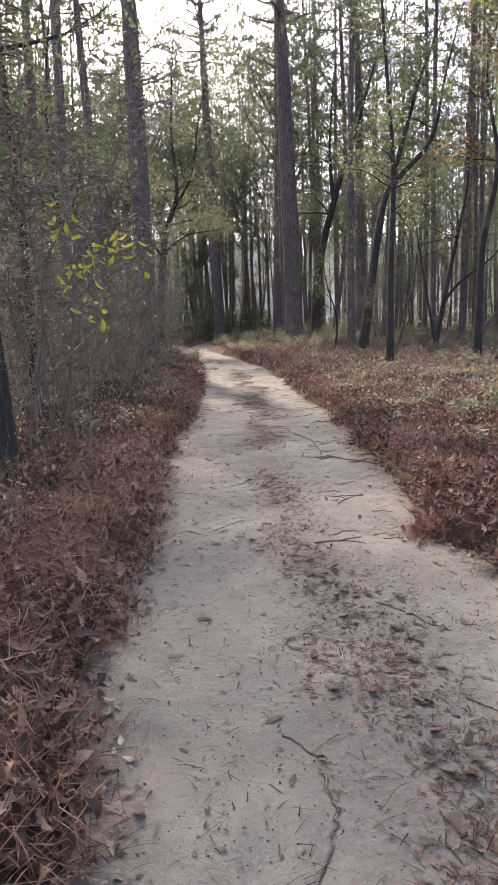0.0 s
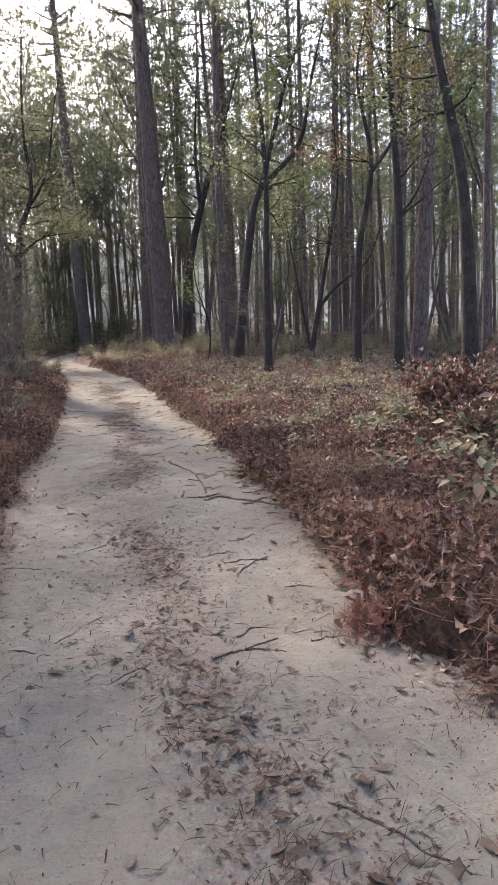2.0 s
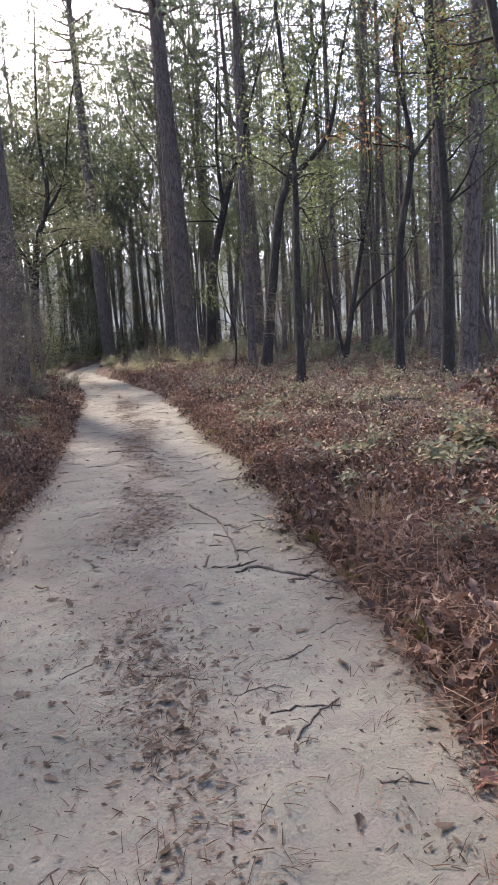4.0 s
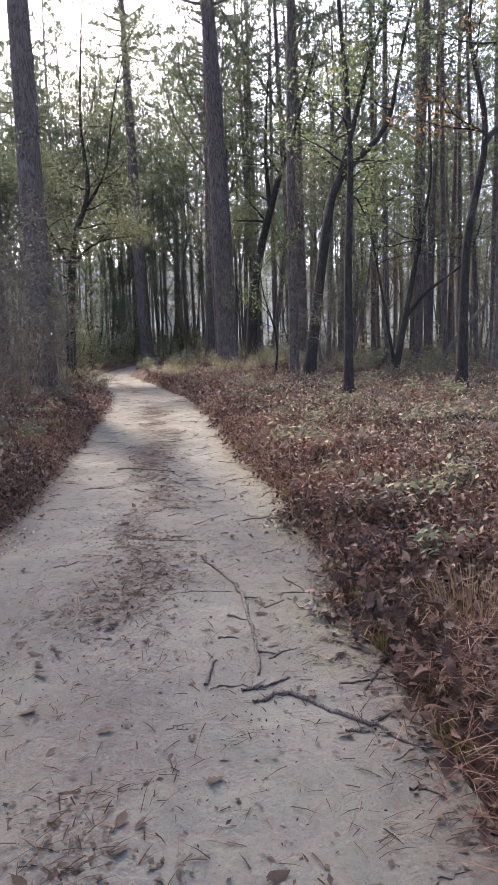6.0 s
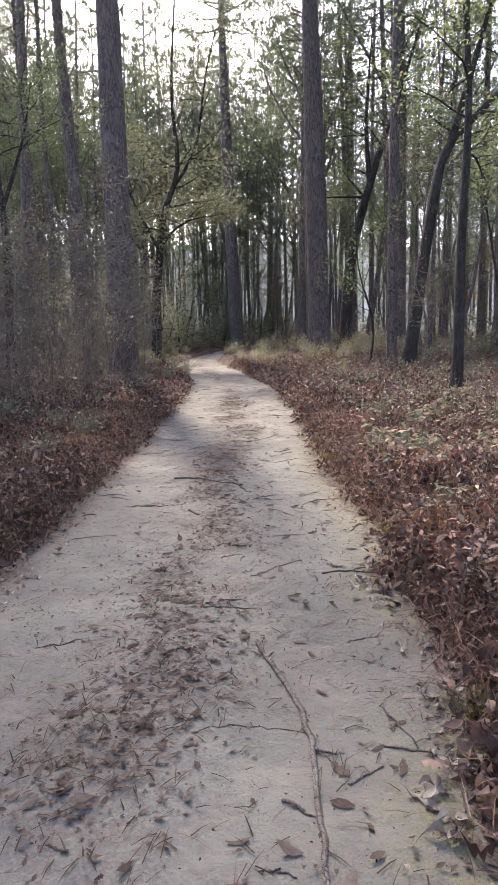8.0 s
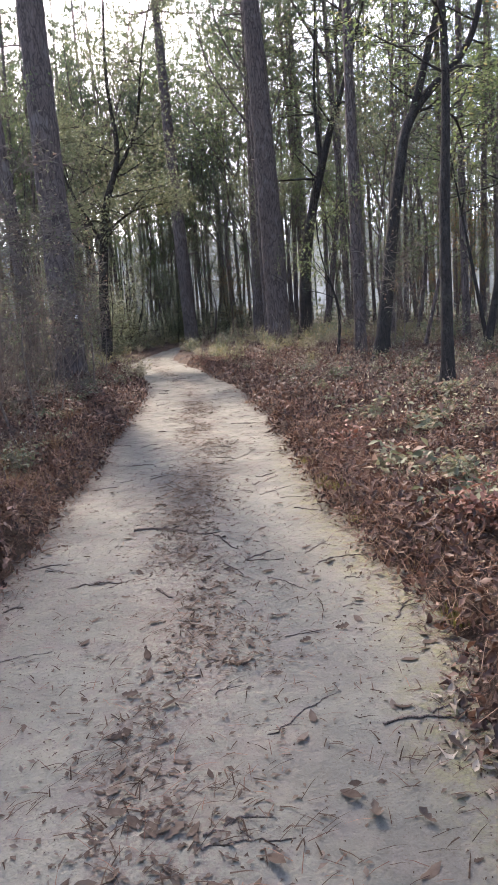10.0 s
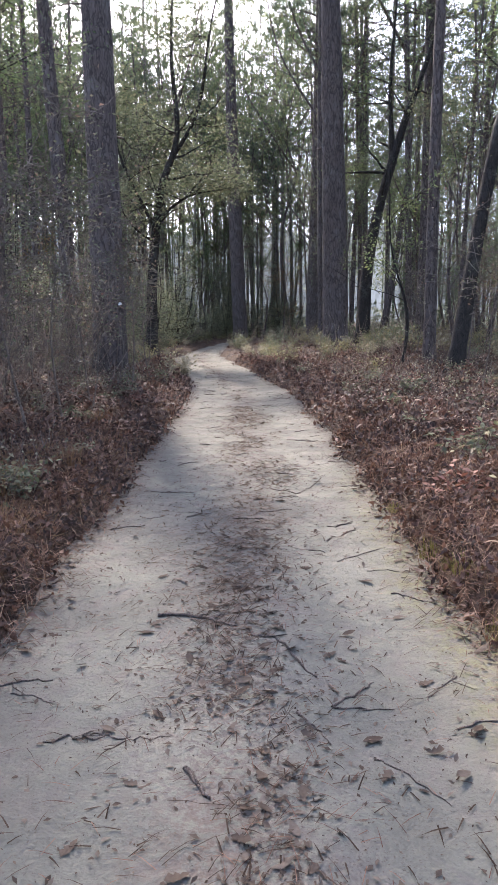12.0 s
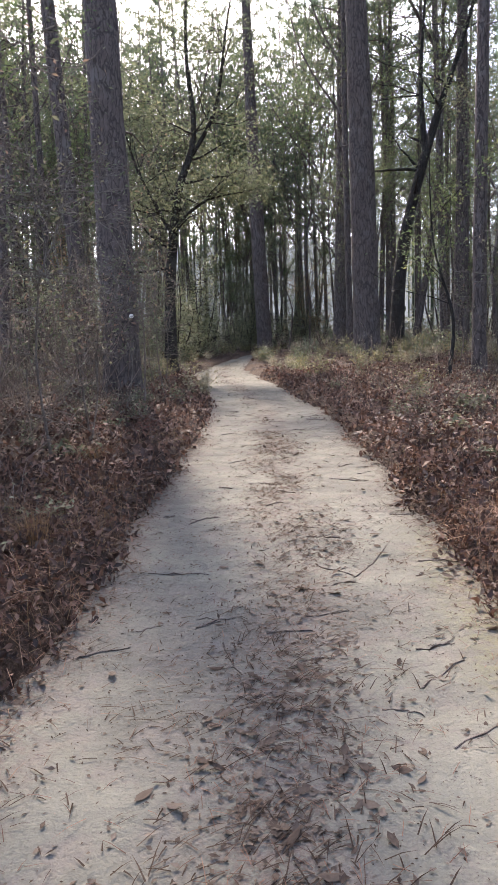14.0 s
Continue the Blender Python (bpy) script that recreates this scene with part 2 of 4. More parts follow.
def rough(x, y, seed=0):
    """Smooth value noise in 0..1."""
    x, y = np.asarray(x, float), np.asarray(y, float)
    ix, iy = np.floor(x), np.floor(y)
    fx, fy = x - ix, y - iy
    fx, fy = fx * fx * (3 - 2 * fx), fy * fy * (3 - 2 * fy)
    a = lattice(ix, iy, seed) * (1 - fx) + lattice(ix + 1, iy, seed) * fx
    b = lattice(ix, iy + 1, seed) * (1 - fx) + lattice(ix + 1, iy + 1, seed) * fx
    return a * (1 - fy) + b * fy


def ease(a, b, x):
    u = np.clip((np.asarray(x, float) - a) / (b - a), 0, 1)
    return u * u * (3 - 2 * u)


def left_edge(y):
    return np.interp(y, LEFT_Y, LEFT_X) + 0.16 * (rough(np.asarray(y) * 1.7, 3.3, 5) - 0.5) + 0.10 * (rough(np.asarray(y) * 5.0, 1.3, 6) - 0.5)


def right_edge(y):
    return np.interp(y, RIGHT_Y, RIGHT_X) + 0.16 * (rough(np.asarray(y) * 1.6, 8.3, 7) - 0.5) + 0.10 * (rough(np.asarray(y) * 5.0, 2.3, 8) - 0.5)


def outside(x, y):
    """Metres outside the path's edge; negative on the path."""
    return np.maximum(left_edge(y) - x, x - right_edge(y))


def rise(y):
    y = np.asarray(y, float)
    return 0.031 * np.clip(y, -60, 22) + 0.045 * np.clip(y - 22, 0, 130)


def path_height(x, y):
    l, r = left_edge(y), right_edge(y)
    u = (x - l) / (r - l)
    ruts = -0.022 * (np.exp(-((u - 0.24) / 0.13) ** 2) + np.exp(-((u - 0.72) / 0.13) ** 2))
    s = outside(x, y)
    return rise(y) + ruts + 0.035 * (rough(x * 2.2, y * 1.5, 1) - 0.5) + 0.022 * (rough(x * 8, y * 6, 2) - 0.5) \
        + 0.016 * (rough(x * 20, y * 20, 3) - 0.5) * ease(0.3, 0.65, rough(x * 1.5, y * 1.1, 4)) - 0.05 * ease(0.02, 0.3, s)


def ground_height(x, y):
    s = outside(x, y)
    near = ease(60, 30, np.abs(y))
    bank = -0.09 + 0.27 * ease(-0.05, 0.22, s) + 0.04 * ease(0.3, 2.0, s) + 0.23 * ease(1.5, 6, s)
    lumps = 0.10 * (rough(x * 0.9, y * 0.9, 11) - 0.5) + 0.13 * (rough(x * 2.6, y * 2.6, 12) - 0.5) + 0.10 * (rough(x * 7, y * 7, 13) - 0.5)
    return rise(y) + bank + lumps * ease(0, 0.5, s) * (0.4 + 0.6 * near) + 0.5 * (rough(x * 0.06, y * 0.06, 14) - 0.5) * ease(4, 20, s)


# ---- mesh making ----
class Shape:
    """Gathers vertices and faces for one mesh."""

    def __init__(self):
        self.v, self.f, self.n = [], [], 0

    def add(self, verts, faces):
        self.v.append(np.asarray(verts, float).reshape(-1, 3))
        self.f.extend([tuple(i + self.n for i in f) for f in faces])
        self.n += len(self.v[-1])

    def tube(self, pts, radii, sides=6, lump=0.0, cap=True):
        pts = [Vector(p) for p in pts]
        k = len(pts)
        rows = []
        ref = Vector((1, 0, 0))
        for i, p in enumerate(pts):
            d = (pts[min(i + 1, k - 1)] - pts[max(i - 1, 0)]).normalized()
            a = d.cross(ref)
            if a.length < 0.2:
                a = d.cross(Vector((0, 1, 0)))
            a.normalize()
            b = d.cross(a)
            for j in range(sides):
                w = 2 * math.pi * j / sides
                r = radii[i]
                if lump:
                    r *= 1 + lump * noise.noise((p * 1.4) + Vector((math.cos(w), math.sin(w), 0)) * 1.7)
                rows.append(p + (a * math.cos(w) + b * math.sin(w)) * r)
        faces = [(i * sides + j, i * sides + (j + 1) % sides, (i + 1) * sides + (j + 1) % sides, (i + 1) * sides + j)
                 for i in range(k - 1) for j in range(sides)]
        if cap:
            faces.append(tuple((k - 1) * sides + j for j in range(sides)))
        self.add([tuple(r) for r in rows], faces)

    def scatter(self, template, pos, turn, size):
        tv, tf = template
        tv = np.asarray(tv, float)
        size = np.asarray(size, float)
        if size.ndim == 1:
            size = size[:, None]
        v = np.einsum("nij,nkj->nki", turn, tv[None] * size[:, None, :]) + np.asarray(pos)[:, None, :]
        m = len(tv)
        for f in tf:
            base = np.arange(len(pos))[:, None] * m + np.array(f)[None] + self.n
            self.f.extend(map(tuple, base.tolist()))
        self.v.append(v.reshape(-1, 3))
        self.n += len(pos) * m

    def mesh(self, name, mat, smooth=True):
        me = bpy.data.meshes.new(name)
        me.from_pydata(np.concatenate(self.v).tolist() if self.v else [], [], self.f)
        if smooth:
            me.polygons.foreach_set("use_smooth", [True] * len(me.polygons))
        me.materials.append(mat)
        me.update()
        return me


def part(name, me, parent, label=""):
    ob = new(name, me)
    ob.parent = parent
    return tagged(ob, label) if label else ob


def turns(rng, n, tilt, spin=None):
    """n rotations: free about z, leaning by up to tilt."""
    a = rng.uniform(0, 2 * np.pi, n) if spin is None else spin
    b, c = rng.normal(0, tilt, n), rng.normal(0, tilt, n)
    ca, sa, cb, sb, cc, sc = np.cos(a), np.sin(a), np.cos(b), np.sin(b), np.cos(c), np.sin(c)
    m = np.empty((n, 3, 3))
    m[:, 0, 0], m[:, 0, 1], m[:, 0, 2] = ca * cb, ca * sb * sc - sa * cc, ca * sb * cc + sa * sc
    m[:, 1, 0], m[:, 1, 1], m[:, 1, 2] = sa * cb, sa * sb * sc + ca * cc, sa * sb * cc - ca * sc
    m[:, 2, 0], m[:, 2, 1], m[:, 2, 2] = -sb, cb * sc, cb * cc
    return m


def curl(outline, cup, bend, seed):
    """A leaf of unit length from half an outline (along, half width), cupped across and bent along."""
    rng = random.Random(seed)
    v, f = [], []
    for x, w in outline:
        z = bend * (x - 0.4) ** 2
        v += [(x, w, z + cup * w + rng.uniform(-0.03, 0.03)), (x, 0, z), (x, -w, z + cup * w * rng.uniform(0.3, 1.3))]
    for i in range(len(outline) - 1):
        a = 3 * i
        f += [(a, a + 1, a + 4, a + 3), (a + 1, a + 2, a + 5, a + 4)]
    return v, f


OAK = [(0, 0.012), (0.22, 0.17), (0.34, 0.10), (0.48, 0.27), (0.6, 0.15), (0.74, 0.29), (1.0, 0.02)]
OVAL = [(0, 0.012), (0.3, 0.2), (0.65, 0.22), (1.0, 0.01)]
BIG_OAK = [(0, 0.012), (0.1, 0.04), (0.2, 0.13), (0.28, 0.14), (0.36, 0.07), (0.46, 0.18), (0.54, 0.19), (0.61, 0.09), (0.72, 0.16), (0.82, 0.14), (0.92, 0.08), (1.0, 0.01)]
big_oak_leaves = [curl(BIG_OAK, c, b, i + 31) for i, (c, b) in enumerate([(0.7, 0.8), (1.1, -1.1), (-0.8, 1.2)])]
oak_leaves = [curl(OAK, c, b, i) for i, (c, b) in enumerate([(0.8, 0.9), (1.3, -1.2), (0.4, 1.6), (-0.9, -0.8)])]
oval_leaves = [curl(OVAL, c, b, i + 9) for i, (c, b) in enumerate([(0.7, 0.9), (1.3, -1.0), (-0.8, 1.5)])]
flat_leaves = [curl(OVAL, 0.25, 0.2, 21), curl(OVAL, -0.2, 0.3, 22), curl(OAK, 0.3, 0.2, 23)]
simple_leaf = ([(0, 0, 0), (0.45, 0.24, 0.07), (1, 0, -0.02), (0.45, -0.24, 0.09)], [(0, 1, 2, 3)])
bent_leaf = ([(0, 0, 0), (0.45, 0.25, 0.05), (1, 0, -0.1), (0.45, -0.25, 0.05), (0.45, 0, -0.03)], [(0, 4, 2, 1), (0, 3, 2, 4)])
blade = ([(0, 0.5, 0), (0, -0.5, 0), (0.5, 0.4, 0.06), (0.5, -0.4, 0.06), (1, 0, 0)], [(0, 1, 3, 2), (2, 3, 4)])


# ---- ground and path ----
def steps(fine_from, fine_to, step, far_low, far_high, grow=1.22):
    mid = list(np.arange(fine_from, fine_to, step))
    up, d = [], step
    while (up[-1] if up else mid[-1]) < far_high:
        d *= grow
        up.append((up[-1] if up else mid[-1]) + d)
    low, d = [], step
    while (low[-1] if low else mid[0]) > far_low:
        d *= grow
        low.append((low[-1] if low else mid[0]) - d)
    return np.array(low[::-1] + mid + up)


def sheet(name, xx, yy, zz, mat):
    ny, nx = xx.shape
    s = Shape()
    i = np.arange((ny - 1) * (nx - 1))
    a = (i // (nx - 1)) * nx + i % (nx - 1)
    s.add(np.stack([xx, yy, zz], -1), np.stack([a, a + 1, a + nx + 1, a + nx], 1).tolist())
    return new(name, s.mesh(name, mat))


gx, gy = np.meshgrid(steps(-5, 6, 0.10, -700, 700), steps(-2, 32, 0.14, -700, 900))
tagged(sheet("ground", gx, gy, ground_height(gx, gy), FLOOR), "brown forest floor of soil and leaf mould", "ground", kind="structure")

py = np.concatenate([np.arange(-8, 26, 0.05), np.arange(26, 88, 0.2)])
pu = np.linspace(-0.16, 1.16, 56)
pl, pr = left_edge(py)[:, None], right_edge(py)[:, None]
px = pl + (pr - pl) * pu[None]
pyy = np.repeat(py[:, None], len(pu), 1)
path = tagged(sheet("path", px, pyy, path_height(px, pyy), SAND), "pale grey sand footpath strewn with leaves and twigs", "path", kind="structure")
side = np.clip((pu[None] - 0.84) / 0.12, 0, 1) * ease(5.5, 7, pyy) * ease(21, 15, pyy) * ease(0.3, 0.55, rough(pyy * 0.9, 0.5, 21))
middle = np.exp(-((pu[None] - 0.50 + 0.08 * (rough(pyy * 0.7, 2.5, 22) - 0.5)) / 0.12) ** 2) * (0.35 + 0.65 * rough(pyy * 1.3, 4.5, 23))
margin = 0.9 * np.exp(-((pu[None] - 0.0) / 0.09) ** 2) + 0.7 * np.exp(-((pu[None] - 1.0) / 0.08) ** 2)
for key, field in (("moss", side), ("grit", np.clip(middle + margin, 0, 1))):
    path.data.attributes.new(key, "FLOAT", "POINT").data.foreach_set("value", np.ascontiguousarray(field, dtype=np.float32).ravel())


# ---- trees ----
def limb(start, way, length, n, droop, wander, rng):
    pts, d = [Vector(start)], Vector(way).normalized()
    for _ in range(n):
        d = (d + Vector((rng.uniform(-1, 1), rng.uniform(-1, 1), rng.uniform(-1, 1))) * wander + Vector((0, 0, droop))).normalized()
        pts.append(pts[-1] + d * (length / n))
    return pts


def taper(r0, r1, k, power=1.0):
    return [r0 + (r1 - r0) * (i / (k - 1)) ** power for i in range(k)]


def needles(shape, pts, rng, per, length):
    """Tufts of needles at pts."""
    n = len(pts) * per
    pos = np.repeat(np.array([tuple(p) for p in pts]), per, 0)
    g = np.random.default_rng(rng.randrange(10 ** 6))
    shape.scatter(([(0, 0.085, 0), (0, -0.085, 0), (1, 0, 0)], [(0, 1, 2)]), pos, turns(g, n, 1.0), g.uniform(0.7, 1.2, n) * length)


def leaves(shape, pts, rng, per, size, spread, template=simple_leaf, droop=0.5):
    n = len(pts) * per
    if not n:
        return
    g = np.random.default_rng(rng.randrange(10 ** 6))
    pos = np.repeat(np.array([tuple(p) for p in pts]), per, 0) + g.normal(0, spread, (n, 3))
    shape.scatter(template, pos, turns(g, n, droop), g.uniform(0.6, 1.25, n) * size)


def trunk_line(height, lean, sway, rng, k):
    ph = rng.uniform(0, 6)
    return [Vector((lean[0] * t + sway * math.sin(2.2 * t + ph) * t, lean[1] * t + sway * math.cos(1.7 * t + ph) * t, height * t - (0.25 if t == 0 else 0)))
            for t in ((i / (k - 1)) ** 1.3 for i in range(k))]


def pine(name, seed, height, radius, lean=(0.0, 0.0), sway=0.3, sides=9, rings=16, crown_from=0.55, limbs=42, stubs=6, needle=0.36, per=10, bark=None):
    rng = random.Random(seed)
    tree = new(name)
    wood, green = Shape(), Shape()
    line = trunk_line(height, lean, sway, rng, rings)
    rad = [radius * (1 - 0.8 * (p.z / height if p.z > 0 else 0) ** 1.6) * (1 + 0.28 * math.exp(-max(p.z, 0) / 0.4)) for p in line]
    wood.tube(line, rad, sides, 0.10)

    def along(t):
        z = t * height
        for a, b in zip(line, line[1:]):
            if b.z >= z:
                return a.lerp(b, (z - a.z) / (b.z - a.z))
        return line[-1]

    for i in range(stubs):
        p = along(rng.uniform(0.10, crown_from))
        a = rng.uniform(0, 6.28)
        pts = limb(p, (math.cos(a), math.sin(a), rng.uniform(-0.2, 0.3)), rng.uniform(0.5, 2.0), 4, -0.05, 0.25, rng)
        wood.tube(pts, taper(radius * 0.09 + 0.006, 0.004, 5), 4, 0, False)
    for i in range(limbs):
        t = crown_from + (1 - crown_from) * (i + rng.random()) / limbs
        p = along(min(t, 0.99))
        a = i * 2.4 + rng.uniform(-0.5, 0.5)
        length = (1.15 - 0.85 * (t - crown_from) / (1 - crown_from)) * rng.uniform(1.6, 3.2) * (height / 22)
        pts = limb(p, (math.cos(a), math.sin(a), rng.uniform(0.0, 0.5)), length, 5, 0.04, 0.22, rng)
        wood.tube(pts, taper(radius * 0.16 + 0.01, 0.008, 6), 4, 0, False)
        tips = list(pts[2:])
        for q in pts[2:]:
            b = a + rng.uniform(-1.4, 1.4)
            twig = limb(q, (math.cos(b), math.sin(b), rng.uniform(0, 0.7)), length * rng.uniform(0.2, 0.4), 2, 0.05, 0.2, rng)
            tips += twig[1:]
        needles(green, tips, rng, per, needle)
    part("trunk", wood.mesh("trunk", bark or PINE_BARK), tree)
    part("crown", green.mesh("crown", NEEDLE, False), tree, "green pine needles in tufts")
    return tree


def broadleaf(name, seed, stems, leaf_mat, leaf_from=0.45, boughs=16, per=11, size=0.09, spread=0.32, bark=None, bough_length=2.2, crown_label="small green leaves"):
    """A tree from stems: (polyline of places from the foot, foot radius, tip radius)."""
    rng = random.Random(seed)
    tree = new(name)
    wood, green = Shape(), Shape()
    for pts, r0, r1 in stems:
        pts = [Vector(p) for p in pts]
        line = []
        for i in range(len(pts) - 1):
            a, b, c, d = pts[max(i - 1, 0)], pts[i], pts[i + 1], pts[min(i + 2, len(pts) - 1)]
            for s in range(5):
                t = s / 5
                line.append(0.5 * ((2 * b) + (c - a) * t + (2 * a - 5 * b + 4 * c - d) * t * t + (3 * b - a - 3 * c + d) * t ** 3))
        line.append(pts[-1])
        k = len(line)
        rad = taper(r0, r1 * 0.4, k, 0.9)
        if abs(pts[0].z) < 0.01:
            line[0] = line[0] - Vector((0, 0, 0.2))
            rad[0] *= 1.5
            rad[1] *= 1.08
        wood.tube(line, rad, 8, 0.14)
        for i in range(boughs):
            t = leaf_from * 0.7 + (1 - leaf_from * 0.7) * rng.random()
            q = min(int(t * (k - 1)), k - 1)
            p = line[q]
            a = rng.uniform(0, 6.28)
            length = bough_length * rng.uniform(0.5, 1.3) * (1.2 - 0.6 * t)
            bough = limb(p, (math.cos(a), math.sin(a), rng.uniform(-0.1, 0.9)), length, 5, 0.03, 0.3, rng)
            wood.tube(bough, taper(rad[q] * 0.35 + 0.004, 0.004, 6), 4, 0, False)
            tips = []
            for w in bough[1:]:
                for _ in range(2):
                    b = a + rng.uniform(-1.6, 1.6)
                    twig = limb(w, (math.cos(b), math.sin(b), rng.uniform(-0.3, 0.6)), length * rng.uniform(0.2, 0.45), 2, -0.02, 0.35, rng)
                    wood.tube(twig, taper(0.008, 0.003, 3), 3, 0, False)
                    if t > leaf_from * 0.8:
                        tips += twig[1:]
            leaves(green, tips, rng, per, size, spread * 0.6)
    part("trunk", wood.mesh("trunk", bark or DARK_BARK), tree)
    part("crown", green.mesh("crown", leaf_mat, False), tree, crown_label)
    return tree


def sapling_stems(rng, height, radius, lean, forks):
    top = Vector((rng.uniform(-lean, lean), rng.uniform(-lean, lean), height))
    mids = [Vector((0, 0, 0))] + [top * t + Vector((rng.uniform(-1, 1), rng.uniform(-1, 1), 0)) * 0.05 * height for t in (0.3, 0.6)] + [top]
    stems = [(mids, radius, radius * 0.2)]
    for _ in range(forks):
        t = rng.uniform(0.25, 0.6)
        s = mids[1].lerp(mids[2], rng.random())
        e = s + Vector((rng.uniform(-1, 1), rng.uniform(-1, 1), 0)).normalized() * height * rng.uniform(0.12, 0.3) + Vector((0, 0, height * rng.uniform(0.25, 0.45)))
        stems.append(([s, s.lerp(e, 0.5) + Vector((rng.uniform(-1, 1), rng.uniform(-1, 1), 0)) * 0.06 * height, e], radius * 0.55, radius * 0.12))
    return stems


def stand(tree, x, y, label, category="tree", group="", spin=0.0, scale=1.0, sink=0.03):
    tree.matrix_basis = Matrix.Translation((x, y, float(ground_height(x, y)) - sink)) @ Matrix.Rotation(spin, 4, "Z") @ Matrix.Scale(scale, 4)
    return tagged(tree, label, category, group)


# the tall pines along the path
stand(pine("pine_tree", 1, 27, 0.43, (-0.6, 0.3), 0.25, 20, 60, 0.66, 26, 9), -4.2, 28.5, "tall dark pine with deeply furrowed bark beside the path")
stand(pine("pine_tree", 2, 30, 0.47, (-1.2, 0), 0.3, 16, 40, 0.72, 44, 9, 0.42, 11), -2.3, 56.0, "tall straight pine at the far bend of the path")
stand(pine("pine_tree", 3, 29, 0.53, (-0.9, 0.3), 0.25, 18, 50, 0.6, stubs=8), 2.75, 40.5, "thick dark pine with branch scars along its trunk")
stand(pine("pine_tree", 4, 27, 0.40, (0.4, 0), 0.3, 12, 30), 2.3, 53.0, "dark pine standing behind a thicker pine")
stand(pine("pine_tree", 5, 25, 0.27, (-1.0, 0), 0.4, 12, 30, 0.6), -6.8, 34.0, "grey pine rising out of bare thicket")
# Next two sited so their unseen crowns, above the view, shade the near path.
stand(pine("pine_tree", 24, 26, 0.19, (0.5, 0), 0.3, 10, 30, 0.66, 30, 7, 0.34, 9), -7.6, 25.2, "tall grey pine rising out of the thicket")
stand(pine("pine_tree", 25, 25, 0.17, (0.4, 0.2), 0.3, 10, 30, 0.66, 26, 8, 0.34, 9), -5.9, 22.4, "slim straight pine standing in bare thicket")
stand(pine("pine_tree", 6, 22, 0.17, (0.3, 0), 0.4, 10, 30, 0.6), 4.55, 30.0, "slim straight pine with patchy grey bark")
stand(pine("pine_tree", 7, 24, 0.26, (0.5, 0), 0.3, 10, 30, 0.55), 10.5, 26.0, "straight pine among thinner trunks")
stand(pine("pine_tree", 8, 25, 0.22, (0.8, 0), 0.5, 10, 30, 0.55), 8.6, 20.0, "tall slim pine with lichen-grey bark")
stand(pine("pine_tree", 9, 26, 0.30, (0.2, 0), 0.4, 10, 30, 0.55), 7.2, 44.0, "straight pine deep in the wood")
# the slim broadleaf trees that can be told apart
stand(broadleaf("hardwood_tree", 11, [([(0, 0, 0), (0.64, 0, 4.6), (1.14, 0.1, 6.4), (2.75, 0.3, 8.2), (3.4, 0.5, 10.8), (4.1, 0.4, 13.6)], 0.20, 0.04),
                                      ([(1.14, 0.1, 6.4), (1.7, -0.3, 8.6), (2.2, -0.5, 10.4), (3.2, -0.4, 12.8)], 0.12, 0.03)], GREEN, 0.5, 12),
      4.55, 27.2, "dark forked hardwood with a limb sweeping sideways")
stand(broadleaf("hardwood_tree", 12, [([(0, 0, 0), (0.3, 0, 4.5), (1.6, 0.2, 9.4), (2.6, 0.3, 12.2), (4.1, 0.4, 17.2)], 0.34, 0.06),
                                      ([(1.25, 0.1, 8.0), (1.1, 0.5, 11.5), (1.4, 0.6, 16)], 0.16, 0.04)], GREEN, 0.5, 13, bough_length=3.0),
      4.15, 42.3, "dark leaning hardwood with a blackened lower trunk")
stand(broadleaf("hardwood_tree", 13, [([(0, 0, 0), (0.02, 0, 3), (0.08, 0, 6), (-0.25, 0.1, 11), (-0.2, 0, 14.5)], 0.125, 0.03)], GREEN, 0.5, 16),
      4.3, 20.6, "slender straight hardwood with dark bark")
stand(broadleaf("hardwood_tree", 14, [([(0, 0, 0), (0.5, 0, 2.6), (1.0, 0.2, 4.8), (1.3, 0.2, 6.6), (1.1, 0, 9)], 0.12, 0.025),
                                      ([(0.35, 0, 1.9), (1.0, -0.3, 2.7), (2.3, -0.3, 3.7), (2.9, -0.2, 5.2)], 0.08, 0.02),
                                      ([(0.1, 0.1, 0), (-0.4, 0.2, 3), (-0.9, 0.3, 6)], 0.07, 0.02)], YELLOW, 0.55, 8, 6),
      7.4, 27.0, "multi-stemmed hardwood leaning out low")
stand(broadleaf("hardwood_tree", 15, [([(0, 0, 0), (0.1, 0, 3.2), (0.5, 0, 5.6), (0.2, 0.2, 8), (0.6, 0, 10)], 0.13, 0.03),
                                      ([(0.5, 0, 5.4), (1.3, 0.2, 6.5), (1.6, 0.2, 8.4)], 0.07, 0.02)], RUST, 0.5, 10, 7, crown_label="rust and orange autumn leaves"),
      6.75, 20.0, "crooked hardwood with rusty autumn leaves")
stand(broadleaf("hardwood_tree", 16, [([(0, 0, 0), (-0.2, 0, 4), (-0.9, 0.2, 8), (-1.2, 0, 13)], 0.19, 0.04)], GREEN, 0.55, 14), 7.6, 15.2, "dark hardwood with leaning upper trunk")
stand(broadleaf("hardwood_tree", 17, [([(0, 0, 0), (0.05, 0, 4), (-0.1, 0.2, 9), (0.3, 0, 14)], 0.16, 0.04)], YELLOW, 0.5, 14), 7.3, 18.4, "tall hardwood with mottled bark")
stand(broadleaf("hardwood_tree", 18, [([(0, 0, 0), (-0.1, 0, 1.5), (-0.2, 0, 3), (-0.5, 0, 6), (-1.0, 0, 12)], 0.185, 0.1)], GREEN, 0.6, 8), -2.62, 7.0, "black-barked tree close beside the path")
